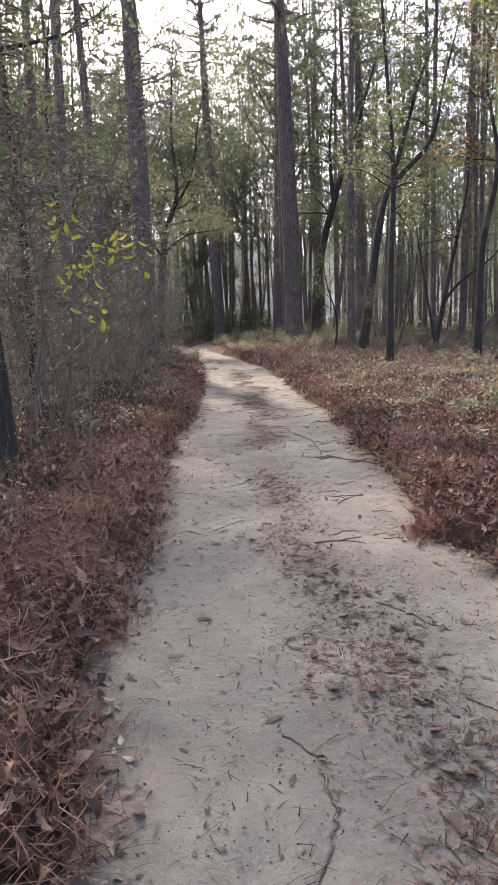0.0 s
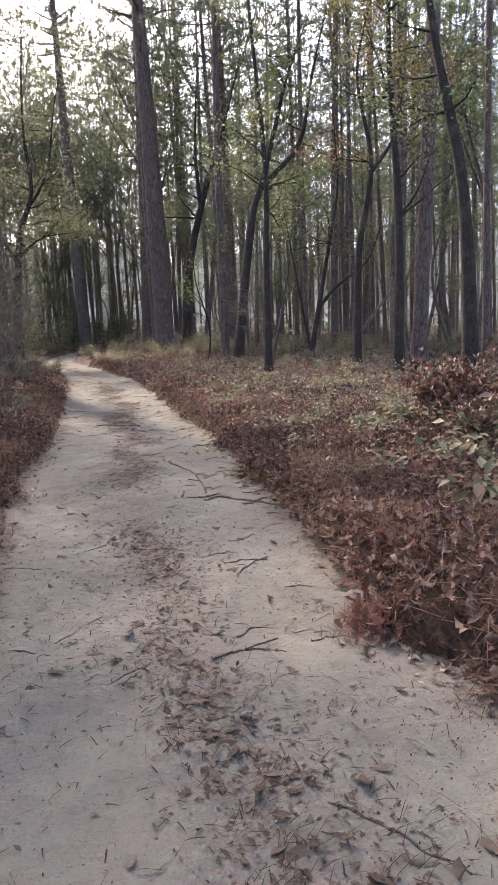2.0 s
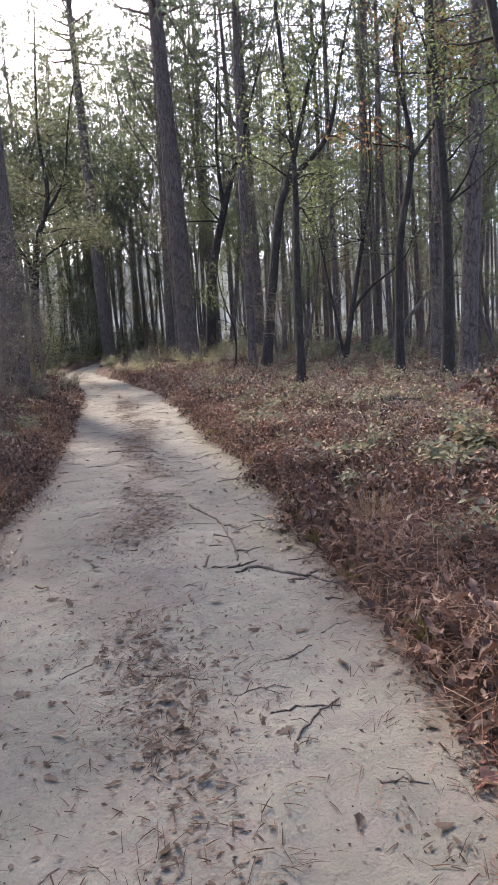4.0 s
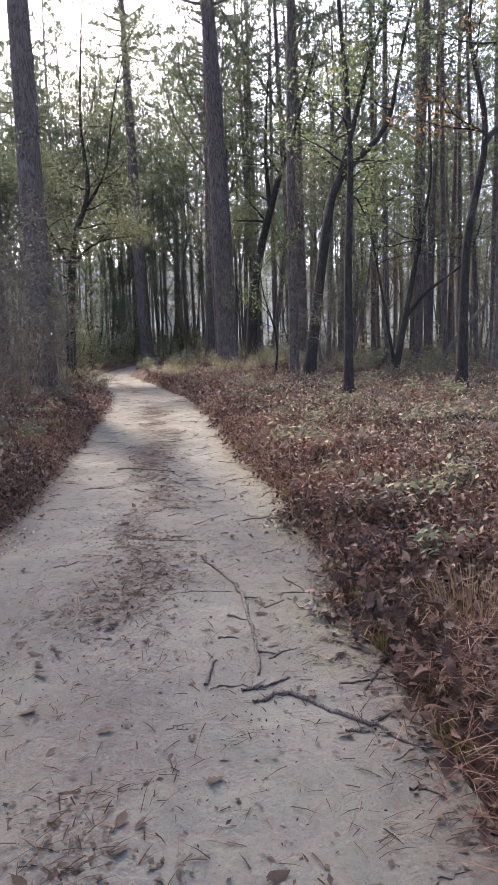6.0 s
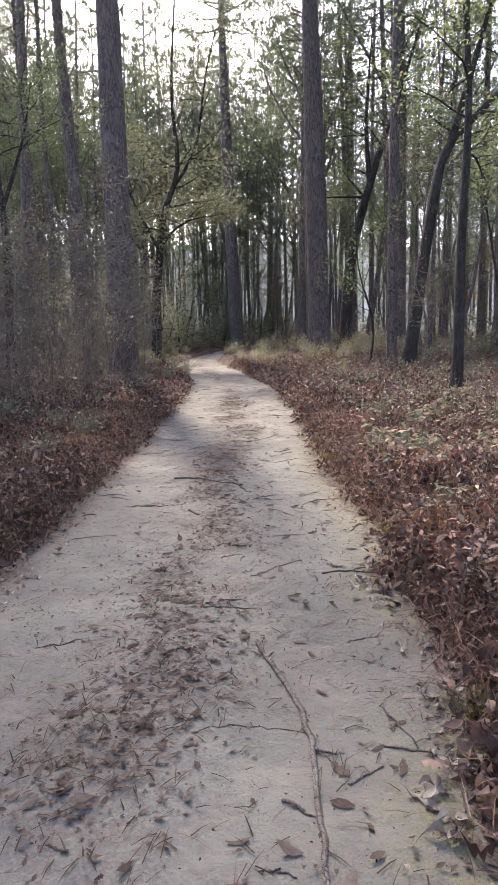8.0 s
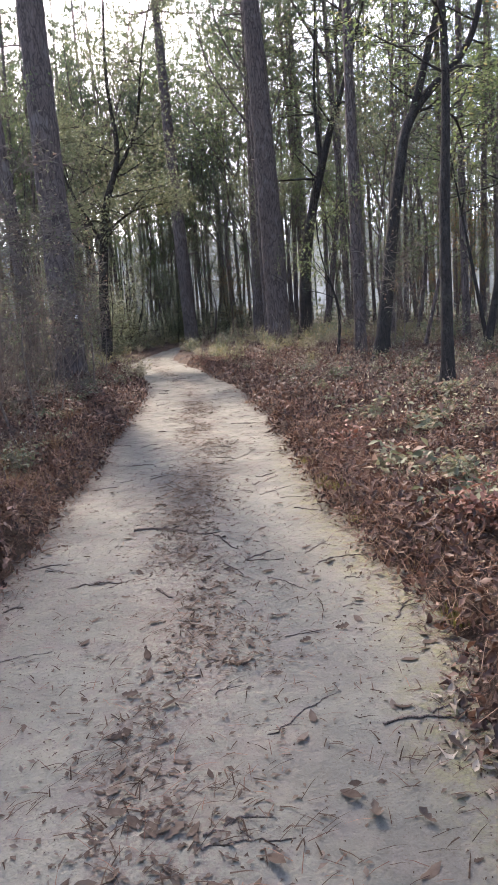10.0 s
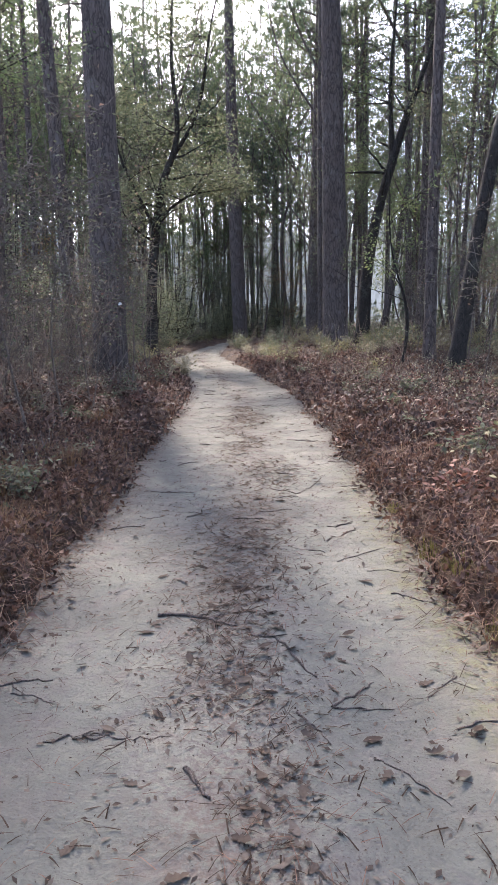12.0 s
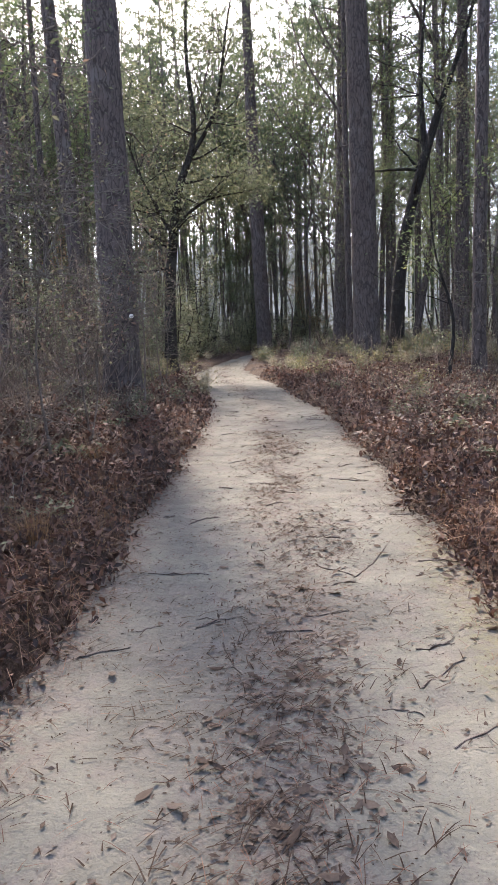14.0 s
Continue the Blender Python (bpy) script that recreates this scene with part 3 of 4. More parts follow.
stand(broadleaf("hardwood_tree", 19, [([(0, 0, 0), (-0.05, 0, 3), (-0.25, 0, 7), (-0.5, 0, 13)], 0.13, 0.04)], GREEN, 0.6, 9), -4.3, 13.5, "slim dark hardwood in bare thicket")
stand(broadleaf("hardwood_tree", 20, [([(0, 0, 0), (0.1, 0, 3.2), (0.5, 0, 6.4), (1.2, 0, 8.6), (1.0, 0.2, 12), (1.4, 0.2, 17.5)], 0.26, 0.04),
                                      ([(0.9, 0, 7.6), (2.0, 0.2, 9.5), (2.6, 0.2, 12.8), (3.4, 0, 15.5)], 0.1, 0.02),
                                      ([(0.4, 0, 5.4), (1.6, 0.2, 6.3), (3.4, 0.3, 6.6)], 0.08, 0.02), ([(0.3, 0, 5), (-1, 0.2, 7.5), (-1.6, 0, 10)], 0.1, 0.02)],
                YELLOW, 0.3, 18, 14, 0.12, 0.45, bough_length=2.8), -4.9, 38.0, "spreading hardwood with yellow-green leaves")
stand(broadleaf("hardwood_tree", 21, [([(0, 0, 0), (0.1, 0, 1.5), (-0.4, 0, 3.4), (-0.5, 0.1, 6)], 0.06, 0.015)], GREEN, 0.6, 6), 3.8, 30.0, "thin bent sapling with few leaves")
stand(broadleaf("hardwood_tree", 22, [([(0, 0, 0), (0.05, 0, 4), (-0.3, 0, 9), (0.1, 0, 13)], 0.15, 0.03), ([(0, 0, 4.6), (0.7, 0, 6.5), (1.0, 0, 8)], 0.07, 0.02)],
                GREEN, 0.5, 10), -6.9, 26.0, "dark forked hardwood in the thicket")

# the wood all round
WOODS = random.Random(77)
taken = [(-7.6, 25.2), (-5.9, 22.4), (-4.2, 28.5), (-2.3, 56), (2.75, 40.5), (2.0, 53), (4.55, 30), (4.55, 27.2), (4.15, 42.3), (4.3, 20.6), (7.4, 27), (-4.9, 38)]


def free_place(x0, x1, y0, y1, clear, apart):
    for _ in range(60):
        x, y = WOODS.uniform(x0, x1), WOODS.uniform(y0, y1)
        if apart >= 1.2 and (30 < y < 72 and -5.5 < x < 2.2 or 44 < y < 70 and -13 < x < -5):
            continue
        if float(outside(x, y)) > clear and all((x - a) ** 2 + (y - b) ** 2 > apart ** 2 for a, b in taken):
            taken.append((x, y))
            return x, y
    return None


def plant(kinds, count, area, clear, apart, labels, category, group, low=0.8, high=1.2):
    for i in range(count):
        spot = free_place(*area, clear, apart)
        if spot:
            k = i % len(kinds)
            m = Matrix.Translation((*spot, float(ground_height(*spot)) - 0.03)) @ Matrix.Rotation(WOODS.uniform(0, 6.28), 4, "Z")
            s = WOODS.uniform(low, high)
            first = kinds[k]
            if first.get("label") is None:
                ob = first
                ob.matrix_basis = m
            else:
                ob = copy_thing(first, m)
            ob.matrix_basis = m @ Matrix.Scale(s, 4)
            tagged(ob, labels[k], category, group)


pines = [pine("pine_tree", 31 + i, h, r, (WOODS.uniform(-0.8, 0.8), 0), 0.4, 7, 14, c, n, 5, 0.30, 10)
         for i, (h, r, c, n) in enumerate([(27, 0.15, 0.52, 34), (24, 0.12, 0.5, 30), (29, 0.17, 0.55, 34), (22, 0.10, 0.45, 28), (28, 0.15, 0.5, 34)])]
pine_labels = ["slim grey-brown pine in a dense stand"] * 5
far_pines = [pine("pine_tree", 41 + i, h, r, (WOODS.uniform(-0.8, 0.8), 0), 0.4, 6, 10, c, 24, 3, 0.42, 9, HAZED_BARK)
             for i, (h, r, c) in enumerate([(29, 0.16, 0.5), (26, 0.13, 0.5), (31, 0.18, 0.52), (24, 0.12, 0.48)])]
plant(pines, 56, (-26, 36, 46, 74), 2.5, 1.6, pine_labels, "tree", "pines of the wood")
plant(pines, 5, (4, 14, 46, 66), 1.2, 1.4, pine_labels, "tree", "pines of the wood", 1.1, 1.3)
plant(far_pines, 70, (-50, 65, 68, 95), 2.0, 1.4, pine_labels, "tree", "pines of the far wood")


def far_stand(kinds, count, area, clear, apart, low, high):
    """Trees too far to tell apart: all trunks in one mesh, all crowns in another."""
    wood, green = Shape(), Shape()
    for i in range(count):
        spot = free_place(*area, clear, apart)
        if not spot:
            continue
        m = Matrix.Translation((*spot, float(ground_height(*spot)) - 0.03)) @ Matrix.Rotation(WOODS.uniform(0, 6.28), 4, "Z") @ Matrix.Scale(WOODS.uniform(low, high), 4)
        turn, shift = np.array(m.to_3x3()), np.array(m.translation)
        for shape, child in zip((wood, green), kinds[i % len(kinds)].children):
            v = np.empty(len(child.data.vertices) * 3)
            child.data.vertices.foreach_get("co", v)
            shape.add(v.reshape(-1, 3) @ turn.T + shift, [tuple(f.vertices) for f in child.data.polygons])
    tagged(new("far_trunks", wood.mesh("far_trunks", HAZED_BARK)), "dense stand of far slim pine trunks", "trees", kind="stuff")
    tagged(new("far_crowns", green.mesh("far_crowns", NEEDLE, False)), "needled crowns of the far pines", "trees", kind="stuff")


far_stand(far_pines, 170, (-60, 75, 84, 135), 2.0, 1.2, 0.85, 1.2)
plant(far_pines, 44, (-36, 2, 77, 100), 2.0, 1.6, pine_labels, "tree", "pines of the far wood", 1.05, 1.3)
plant(pines, 24, (5, 34, 30, 48), 3.0, 2.0, pine_labels, "tree", "pines of the wood")
plant(pines, 8, (-26, -7, 22, 46), 3.0, 2.6, pine_labels, "tree", "pines of the wood")
plant(pines, 8, (11, 26, 8, 26), 4.0, 3.5, pine_labels, "tree", "pines of the wood")
# Unseen pines around and behind the start, added to dim the near path.
plant(pines, 26, (-22, 22, -26, 4), 3.2, 3.0, pine_labels, "tree", "pines of the wood")
plant(pines, 3, (-20, -9, 2, 20), 3.0, 4.0, pine_labels, "tree", "pines of the wood")

rr = random.Random(5)
understory = [broadleaf("understory_tree", 51 + i, sapling_stems(rr, h, r, 1.4, 2), mat, 0.3, 8, p + 2, s * 0.72, 0.34, PINE_BARK, 2.0)
              for i, (h, r, mat, p, s) in enumerate([(8, 0.06, GREEN, 7, 0.14), (10, 0.08, GREEN, 7, 0.15), (6.5, 0.05, YELLOW, 7, 0.13),
                                                      (11, 0.09, GREEN, 8, 0.15), (7.5, 0.06, RUST, 5, 0.13), (9, 0.07, YELLOW, 6, 0.14)])]
under_labels = ["slender broadleaf tree with small green leaves", "broadleaf tree with loose green foliage", "young tree with yellow-green leaves",
                "tall understory tree with green leaves", "young tree with rusty brown leaves", "slender tree with yellowing leaves"]
tall = [broadleaf("broadleaf_tree", 61 + i, sapling_stems(rr, h, r, 1.8, 3), mat, 0.3, 10, 9, 0.115, 0.6, PINE_BARK, 3.0)
        for i, (h, r, mat) in enumerate([(17, 0.11, GREEN), (20, 0.14, YELLOW), (18, 0.12, GREEN), (15, 0.10, YELLOW)])]
tall_labels = ["tall broadleaf tree with loose green foliage", "tall tree with yellow-green foliage", "tall broadleaf tree with loose green foliage", "tree with thin yellowing foliage"]
for i, (x, y) in enumerate([(-20, 56), (-15.5, 60), (-22, 46), (-15, 66), (1.2, 67), (-15, 51), (-1.0, 73), (-11.5, 72), (4.6, 60), (6.5, 52), (-5.0, 77), (2.6, 72), (-14, 76), (-0.2, 80), (-4, 84), (1.6, 86), (-7.5, 80), (-11, 72), (4.5, 78)]):
    m = Matrix.Translation((x, y, float(ground_height(x, y)) - 0.03)) @ Matrix.Rotation(i * 1.9, 4, "Z")
    ob = tall[i] if i < 4 else copy_thing(tall[i % 4], m)
    ob.matrix_basis = m @ Matrix.Scale((1.0 if y < 48 else 1.3 if y < 74 else 1.6) + 0.05 * (i % 5), 4)
    tagged(ob, tall_labels[i % 4], "tree", "broadleaf trees")
    taken.append((x, y))
holly = broadleaf("holly_tree", 88, [([(0, 0, 0), (0.1, 0, 1.5), (0.3, 0.1, 3.2), (0.2, 0, 5.2)], 0.06, 0.02), ([(0.05, 0.1, 0.3), (-0.6, 0.3, 1.6), (-1.0, 0.3, 3.4)], 0.04, 0.02),
                                          ([(0.05, -0.1, 0.3), (0.7, -0.3, 1.4), (1.1, -0.3, 3.0)], 0.04, 0.02)], HOLLY, 0.06, 15, 5, 0.105, 0.3, bough_length=1.5, crown_label="small glossy dark green leaves")
for i, (x, y) in enumerate([(-5.7, 43.5), (-6.9, 46.5), (-5.6, 50), (-6.4, 54), (-3.0, 62), (-1.4, 64), (-8.3, 59), (0.3, 66), (-3.4, 71), (-7.2, 38), (-8.6, 34)]):
    m = Matrix.Translation((x, y, float(ground_height(x, y)) - 0.03)) @ Matrix.Rotation(i * 2.1, 4, "Z") @ Matrix.Scale(0.85 + 0.12 * (i % 4), 4)
    ob = holly if i == 0 else copy_thing(holly, m)
    ob.matrix_basis = m
    tagged(ob, "evergreen broadleaf shrub with glossy dark leaves", "shrub", "evergreen shrubs")
    taken.append((x, y))
plant([holly], 7, (-9, -4, 44, 60), 0.5, 0.9, ["evergreen broadleaf shrub with glossy dark leaves"], "shrub", "evergreen shrubs", 0.6, 1.0)
plant(tall, 18, (-34, 2, 74, 98), 1.5, 2.5, tall_labels, "tree", "broadleaf trees", 1.4, 1.75)
plant(tall, 12, (-16, 3, 46, 76), 1.5, 2.0, tall_labels, "tree", "broadleaf trees")
plant(tall, 16, (3, 30, 46, 80), 1.5, 2.0, tall_labels, "tree", "broadleaf trees")
plant(tall, 4, (-30, -9, 30, 60), 1.5, 3.0, tall_labels, "tree", "broadleaf trees")
plant(tall, 11, (8, 26, 26, 44), 1.5, 3.0, tall_labels, "tree", "broadleaf trees")
plant(understory, 40, (-24, 26, 44, 78), 2.0, 1.5, under_labels, "tree", "understory trees")
plant([holly], 8, (-9, 2, 61, 73), 0.6, 1.0, ["evergreen broadleaf shrub with glossy dark leaves"], "shrub", "evergreen shrubs", 0.6, 1.0)
plant(understory, 10, (-7, 2, 60, 74), 0.6, 1.1, under_labels, "tree", "understory trees")
plant(understory, 12, (6, 24, 26, 44), 3.0, 2.2, under_labels, "tree", "understory trees")
plant(understory, 5, (-20, -7, 20, 44), 2.8, 2.0, under_labels, "tree", "understory trees")
plant(understory, 14, (-16, 16, -16, 2), 3.0, 2.5, under_labels, "tree", "understory trees")

thin = [broadleaf("bare_sapling", 71 + i, sapling_stems(rr, h, 0.018, 0.7, 3), SHRUB, 0.25, 5, 1, 0.07, 0.2, TWIG_BARK, 1.0, "few small leaves")
        for i, h in enumerate([3.2, 4.5, 2.4, 5.2, 3.8])]
thin_labels = ["bare grey sapling with few leaves"] * 5
plant(thin, 64, (-9, -2.0, 6, 34), 1.0, 0.35, thin_labels, "sapling", "bare saplings of the thicket")
plant(thin, 10, (-8, -2.6, 3, 9), 1.4, 0.5, thin_labels, "sapling", "bare saplings of the thicket")
plant(thin, 12, (3, 22, 22, 50), 1.6, 0.6, thin_labels, "sapling", "bare saplings of the wood")
plant(thin, 8, (-20, -3, 30, 56), 1.4, 0.6, thin_labels, "sapling", "bare saplings of the wood")


FW = np.random.default_rng(3)
n = 150000
fx, fy = FW.uniform(-60, 75, n), FW.uniform(76, 150, n)
fh = 5 + FW.uniform(0, 1, n) ** 0.9 * 29
keep = FW.uniform(0, 1, n) < ease(0.30, 0.75, rough(fx * 0.22 + fh * 0.05, fh * 0.3 + fy * 0.12, 61))
fx, fy, fh = fx[keep], fy[keep], fh[keep]
far = Shape()
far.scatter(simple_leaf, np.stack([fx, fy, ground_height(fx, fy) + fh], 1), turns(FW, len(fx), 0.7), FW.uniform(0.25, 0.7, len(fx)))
n = 30000
fx, fy, fh = FW.uniform(-50, 65, n), FW.uniform(62, 125, n), FW.uniform(0, 1, n) ** 1.8 * 2.6
keep = (outside(fx, fy) > 0.6) & (FW.uniform(0, 1, n) < ease(0.2, 0.55, rough(fx * 0.4, fy * 0.4, 62)))
fx, fy, fh = fx[keep], fy[keep], fh[keep]
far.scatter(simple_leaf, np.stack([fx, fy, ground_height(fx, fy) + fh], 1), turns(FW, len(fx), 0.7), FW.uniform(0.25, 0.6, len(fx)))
tagged(new("far_woods", far.mesh("far_woods", FAR, False)), "green foliage of the distant wood, paled for haze", "woods", kind="stuff")

def brush(name, label, n, box, keep, height, width, mat, sprigs=3):
    s = Shape()
    x, y = FW.uniform(box[0], box[1], n), FW.uniform(box[2], box[3], n)
    k = FW.uniform(0, 1, n) < keep(x, y, outside(x, y))
    x, y = x[k], y[k]
    c = len(x)
    up = turns(FW, c, 0.42)
    ln = FW.uniform(0.2, 1.0, c) * height
    z = ground_height(x, y) + FW.uniform(0, 1, c) ** 2 * height * 0.7 - 0.05
    s.scatter(stalk, np.stack([x, y, z], 1), up, np.stack([np.full(c, width), np.full(c, width), ln], 1))
    buds = Shape()
    foot = np.stack([x, y, z], 1)
    for _ in range(sprigs):
        at = foot + up[:, :, 2] * (ln * FW.uniform(0.4, 1.0, c))[:, None] + FW.normal(0, 0.05, (c, 3))
        buds.scatter(simple_leaf, at, turns(FW, c, 0.8), FW.uniform(0.025, 0.07, c))
    if sprigs:
        tagged(new("thicket_leaves", buds.mesh("thicket_leaves", SPRIG)), "small pale leaves left on the bare stems", "leaves", kind="stuff")
    return tagged(new(name, s.mesh(name, mat)), label, "brush", kind="stuff")


stalk = ([(1, 0, 0), (-0.5, 0.87, 0), (-0.5, -0.87, 0), (9, 3, 0.5), (7.6, 3.8, 0.5), (7.6, 2.2, 0.5), (2, -4, 1)],
         [(0, 1, 4, 3), (1, 2, 5, 4), (2, 0, 3, 5), (3, 4, 6), (4, 5, 6), (5, 3, 6)])
brush("thicket_brush", "tangle of bare grey-brown stems beside the path", 3300, (-10, -2.0, 5, 38), lambda x, y, s: ease(1.0, 3.0, s) * ease(0.2, 0.6, rough(x * 0.8, y * 0.5, 71)), 2.4, 0.010, THICKET)
brush("thicket_brush", "bare stems of undergrowth among the trees", 5500, (-14, 26, 26, 62), lambda x, y, s: ease(0.6, 2.0, s) * ease(0.3, 0.7, rough(x * 0.5, y * 0.5, 72)), 1.3, 0.007, THICKET)

brush("undergrowth_twigs", "low tangle of dead twigs over the forest floor", 16000, (1.6, 16, 7, 34), lambda x, y, s: ease(0.3, 1.2, s) * ease(0.25, 0.6, rough(x * 0.7, y * 0.7, 73)), 0.38, 0.0035, TWIG_BARK, 1)
brush("undergrowth_twigs", "low tangle of dead twigs under the thicket", 8000, (-9, -1.2, 5, 30), lambda x, y, s: ease(0.4, 1.2, s) * ease(0.25, 0.6, rough(x * 0.7, y * 0.7, 74)), 0.4, 0.0035, TWIG_BARK, 1)

# Haze is painted into these stem and foliage tones.
DISTANCE, nt, bsdf = material("glowing_hazed_treeline", 1.0)
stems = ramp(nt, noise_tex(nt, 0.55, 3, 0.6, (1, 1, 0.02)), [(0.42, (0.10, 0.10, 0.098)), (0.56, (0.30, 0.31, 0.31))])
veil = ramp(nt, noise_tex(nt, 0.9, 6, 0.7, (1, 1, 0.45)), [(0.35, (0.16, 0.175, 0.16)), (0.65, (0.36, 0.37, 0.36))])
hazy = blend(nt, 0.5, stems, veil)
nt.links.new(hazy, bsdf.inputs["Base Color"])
# Treeline emits a little, standing in for hazy light between the trunks.
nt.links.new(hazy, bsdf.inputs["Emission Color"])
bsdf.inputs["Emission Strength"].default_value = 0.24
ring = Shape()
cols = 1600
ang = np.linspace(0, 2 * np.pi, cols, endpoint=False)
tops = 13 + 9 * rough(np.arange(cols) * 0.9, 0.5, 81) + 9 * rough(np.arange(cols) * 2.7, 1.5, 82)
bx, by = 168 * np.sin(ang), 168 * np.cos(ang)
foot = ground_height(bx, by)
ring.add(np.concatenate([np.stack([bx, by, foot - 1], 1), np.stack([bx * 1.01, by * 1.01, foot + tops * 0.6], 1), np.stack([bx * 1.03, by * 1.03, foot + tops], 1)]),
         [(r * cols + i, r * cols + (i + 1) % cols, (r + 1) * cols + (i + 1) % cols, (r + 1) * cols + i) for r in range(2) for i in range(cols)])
tagged(new("backdrop", ring.mesh("backdrop", DISTANCE)), "faintly glowing backdrop of distant woods, haze painted in grey-green", "backdrop", kind="structure")

# ---- low plants ----
def shrub(name, seed, height, stalks, mat, size, per, twiggy=TWIG_BARK, template=simple_leaf):
    rng = random.Random(seed)
    ob = new(name)
    wood, green = Shape(), Shape()
    for i in range(stalks):
        a = rng.uniform(0, 6.28)
        pts = limb((rng.uniform(-0.12, 0.12), rng.uniform(-0.12, 0.12), -0.04), (math.cos(a) * 0.6, math.sin(a) * 0.6, 1), height * rng.uniform(0.6, 1.2), 5, 0.0, 0.25, rng)
        wood.tube(pts, taper(0.006, 0.002, 6), 4, 0, False)
        tips = list(pts[2:])
        for q in pts[2:5]:
            b = rng.uniform(0, 6.28)
            tw = limb(q, (math.cos(b), math.sin(b), 0.5), height * 0.35, 3, 0, 0.3, rng)
            wood.tube(tw, taper(0.003, 0.0015, 4), 3, 0, False)
            tips += tw[1:]
        leaves(green, tips, rng, per, size, size * 0.5, template, 0.45)
    part("stem", wood.mesh("stem", twiggy), ob)
    part("foliage", green.mesh("foliage", mat, True), ob)
    return ob


low = [shrub("low_shrub", 91 + i, h, n, SHRUB, s, 2, template=bent_leaf) for i, (h, n, s) in enumerate([(0.34, 6, 0.085), (0.26, 5, 0.10), (0.42, 7, 0.075), (0.3, 5, 0.09)])]
plant(low, 66, (2.0, 7.5, 5.5, 17), 0.5, 0.20, ["low green leafy shrub growing out of leaf litter"] * 4, "shrub", "low shrubs beside the path", 0.7, 1.3)
plant(low, 60, (1.5, 11, 13, 28), 0.6, 0.25, ["low green leafy shrub growing out of leaf litter"] * 4, "shrub", "low shrubs beside the path", 0.7, 1.3)
plant(low, 26, (-6, -1.6, 8, 26), 0.5, 0.25, ["low green leafy shrub growing out of leaf litter"] * 4, "shrub", "low shrubs of the thicket", 0.6, 1.1)
broad = shrub("broad_leaved_plant", 121, 0.42, 8, SHRUB, 0.15, 2, template=bent_leaf)
for i, (x, y) in enumerate([(3.7, 7.25), (3.35, 7.7), (4.1, 8.6), (3.0, 6.3), (3.25, 9.8), (3.9, 10.6)]):
    m = Matrix.Translation((x, y, float(ground_height(x, y)) - 0.02)) @ Matrix.Rotation(i * 1.3, 4, "Z") @ Matrix.Scale(0.8 + 0.12 * (i % 4), 4)
    ob = broad if i == 0 else copy_thing(broad, m)
    ob.matrix_basis = m
    tagged(ob, "low plant with broad dull-green leaves in the litter", "plant", "broad-leaved plants")
dead = [shrub("dry_shrub", 141 + i, h, n, mat, s, 2) for i, (h, n, mat, s) in enumerate([(0.34, 7, LEAF_BROWN, 0.07), (0.45, 7, LEAF_BROWN, 0.06), (0.28, 6, RED_LEAF, 0.07), (0.4, 7, SHRUB, 0.06)])]
dead_labels = ["low brown shrub of withered leaves", "low brown twiggy shrub with dry leaves", "low red-brown shrub among fallen leaves", "low shrub with dull green and brown leaves"]
plant(dead, 90, (1.4, 7, 6, 22), 0.25, 0.2, dead_labels, "shrub", "dry shrubs on the banks", 0.6, 1.2)
plant(dead, 70, (-6, -1, 6, 24), 0.3, 0.2, dead_labels, "shrub", "dry shrubs on the banks", 0.6, 1.2)
plant(dead, 110, (-7, 10, 21, 36), 0.2, 0.25, dead_labels, "shrub", "dry shrubs on the banks", 0.8, 1.4)
bushes = [shrub("bush", 101 + i, h, n, mat, s, 3) for i, (h, n, mat, s) in enumerate([(0.75, 9, GOLD, 0.09), (0.6, 8, SPRIG, 0.09), (0.9, 10, YELLOW, 0.10), (0.7, 9, GOLD, 0.08)])]
plant(bushes, 120, (-12, 24, 27, 50), 0.5, 0.45, ["yellow-green bush at the foot of the trees", "green bush at the foot of the trees", "yellowing bush under the pines",
                                                    "golden-leaved bush under the trees"], "bush", "bushes under the trees", 0.6, 1.1)
plant(bushes, 46, (1.5, 13, 31, 45), 0.5, 0.4, ["yellow-green bush at the foot of the trees", "green bush at the foot of the trees", "yellowing bush under the pines", "golden-leaved bush under the trees"], "bush", "bushes under the trees", 0.8, 1.3)
plant(bushes, 40, (-7, 0.5, 28, 60), 0.15, 0.4, ["yellow-green bush at the foot of the trees", "green bush at the foot of the trees", "yellowing bush under the pines",
                                                  "golden-leaved bush under the trees"], "bush", "bushes under the trees", 0.6, 1.1)

# ---- leaf litter, straw, twigs ----
G = np.random.default_rng(12)


def spots(n, x0, x1, y0, y1, keep):
    x, y = G.uniform(x0, x1, n), G.uniform(y0, y1, n)
    k = G.uniform(0, 1, n) < keep(x, y, outside(x, y))
    return x[k], y[k]


def litter(name, label, n, box, keep, templates, size, tilt, mat, lift=0.02, on_path=False):
    s = Shape()
    x, y = spots(n, *box, keep)
    z = (path_height(x, y) if on_path else np.maximum(ground_height(x, y), path_height(x, y))) + G.uniform(0.002, lift, len(x))
    for i, t in enumerate(templates):
        sel = np.arange(len(x)) % len(templates) == i
        c = int(sel.sum())
        s.scatter(t, np.stack([x, y, z], 1)[sel], turns(G, c, tilt), G.uniform(0.35, 1.3, c) * size)
    return tagged(new(name, s.mesh(name, mat)), label, "leaves", kind="stuff")


def bank(x, y, s):
    return ease(-0.12, 0.15, s) * (0.45 + 0.55 * ease(2.4, 0.5, s))


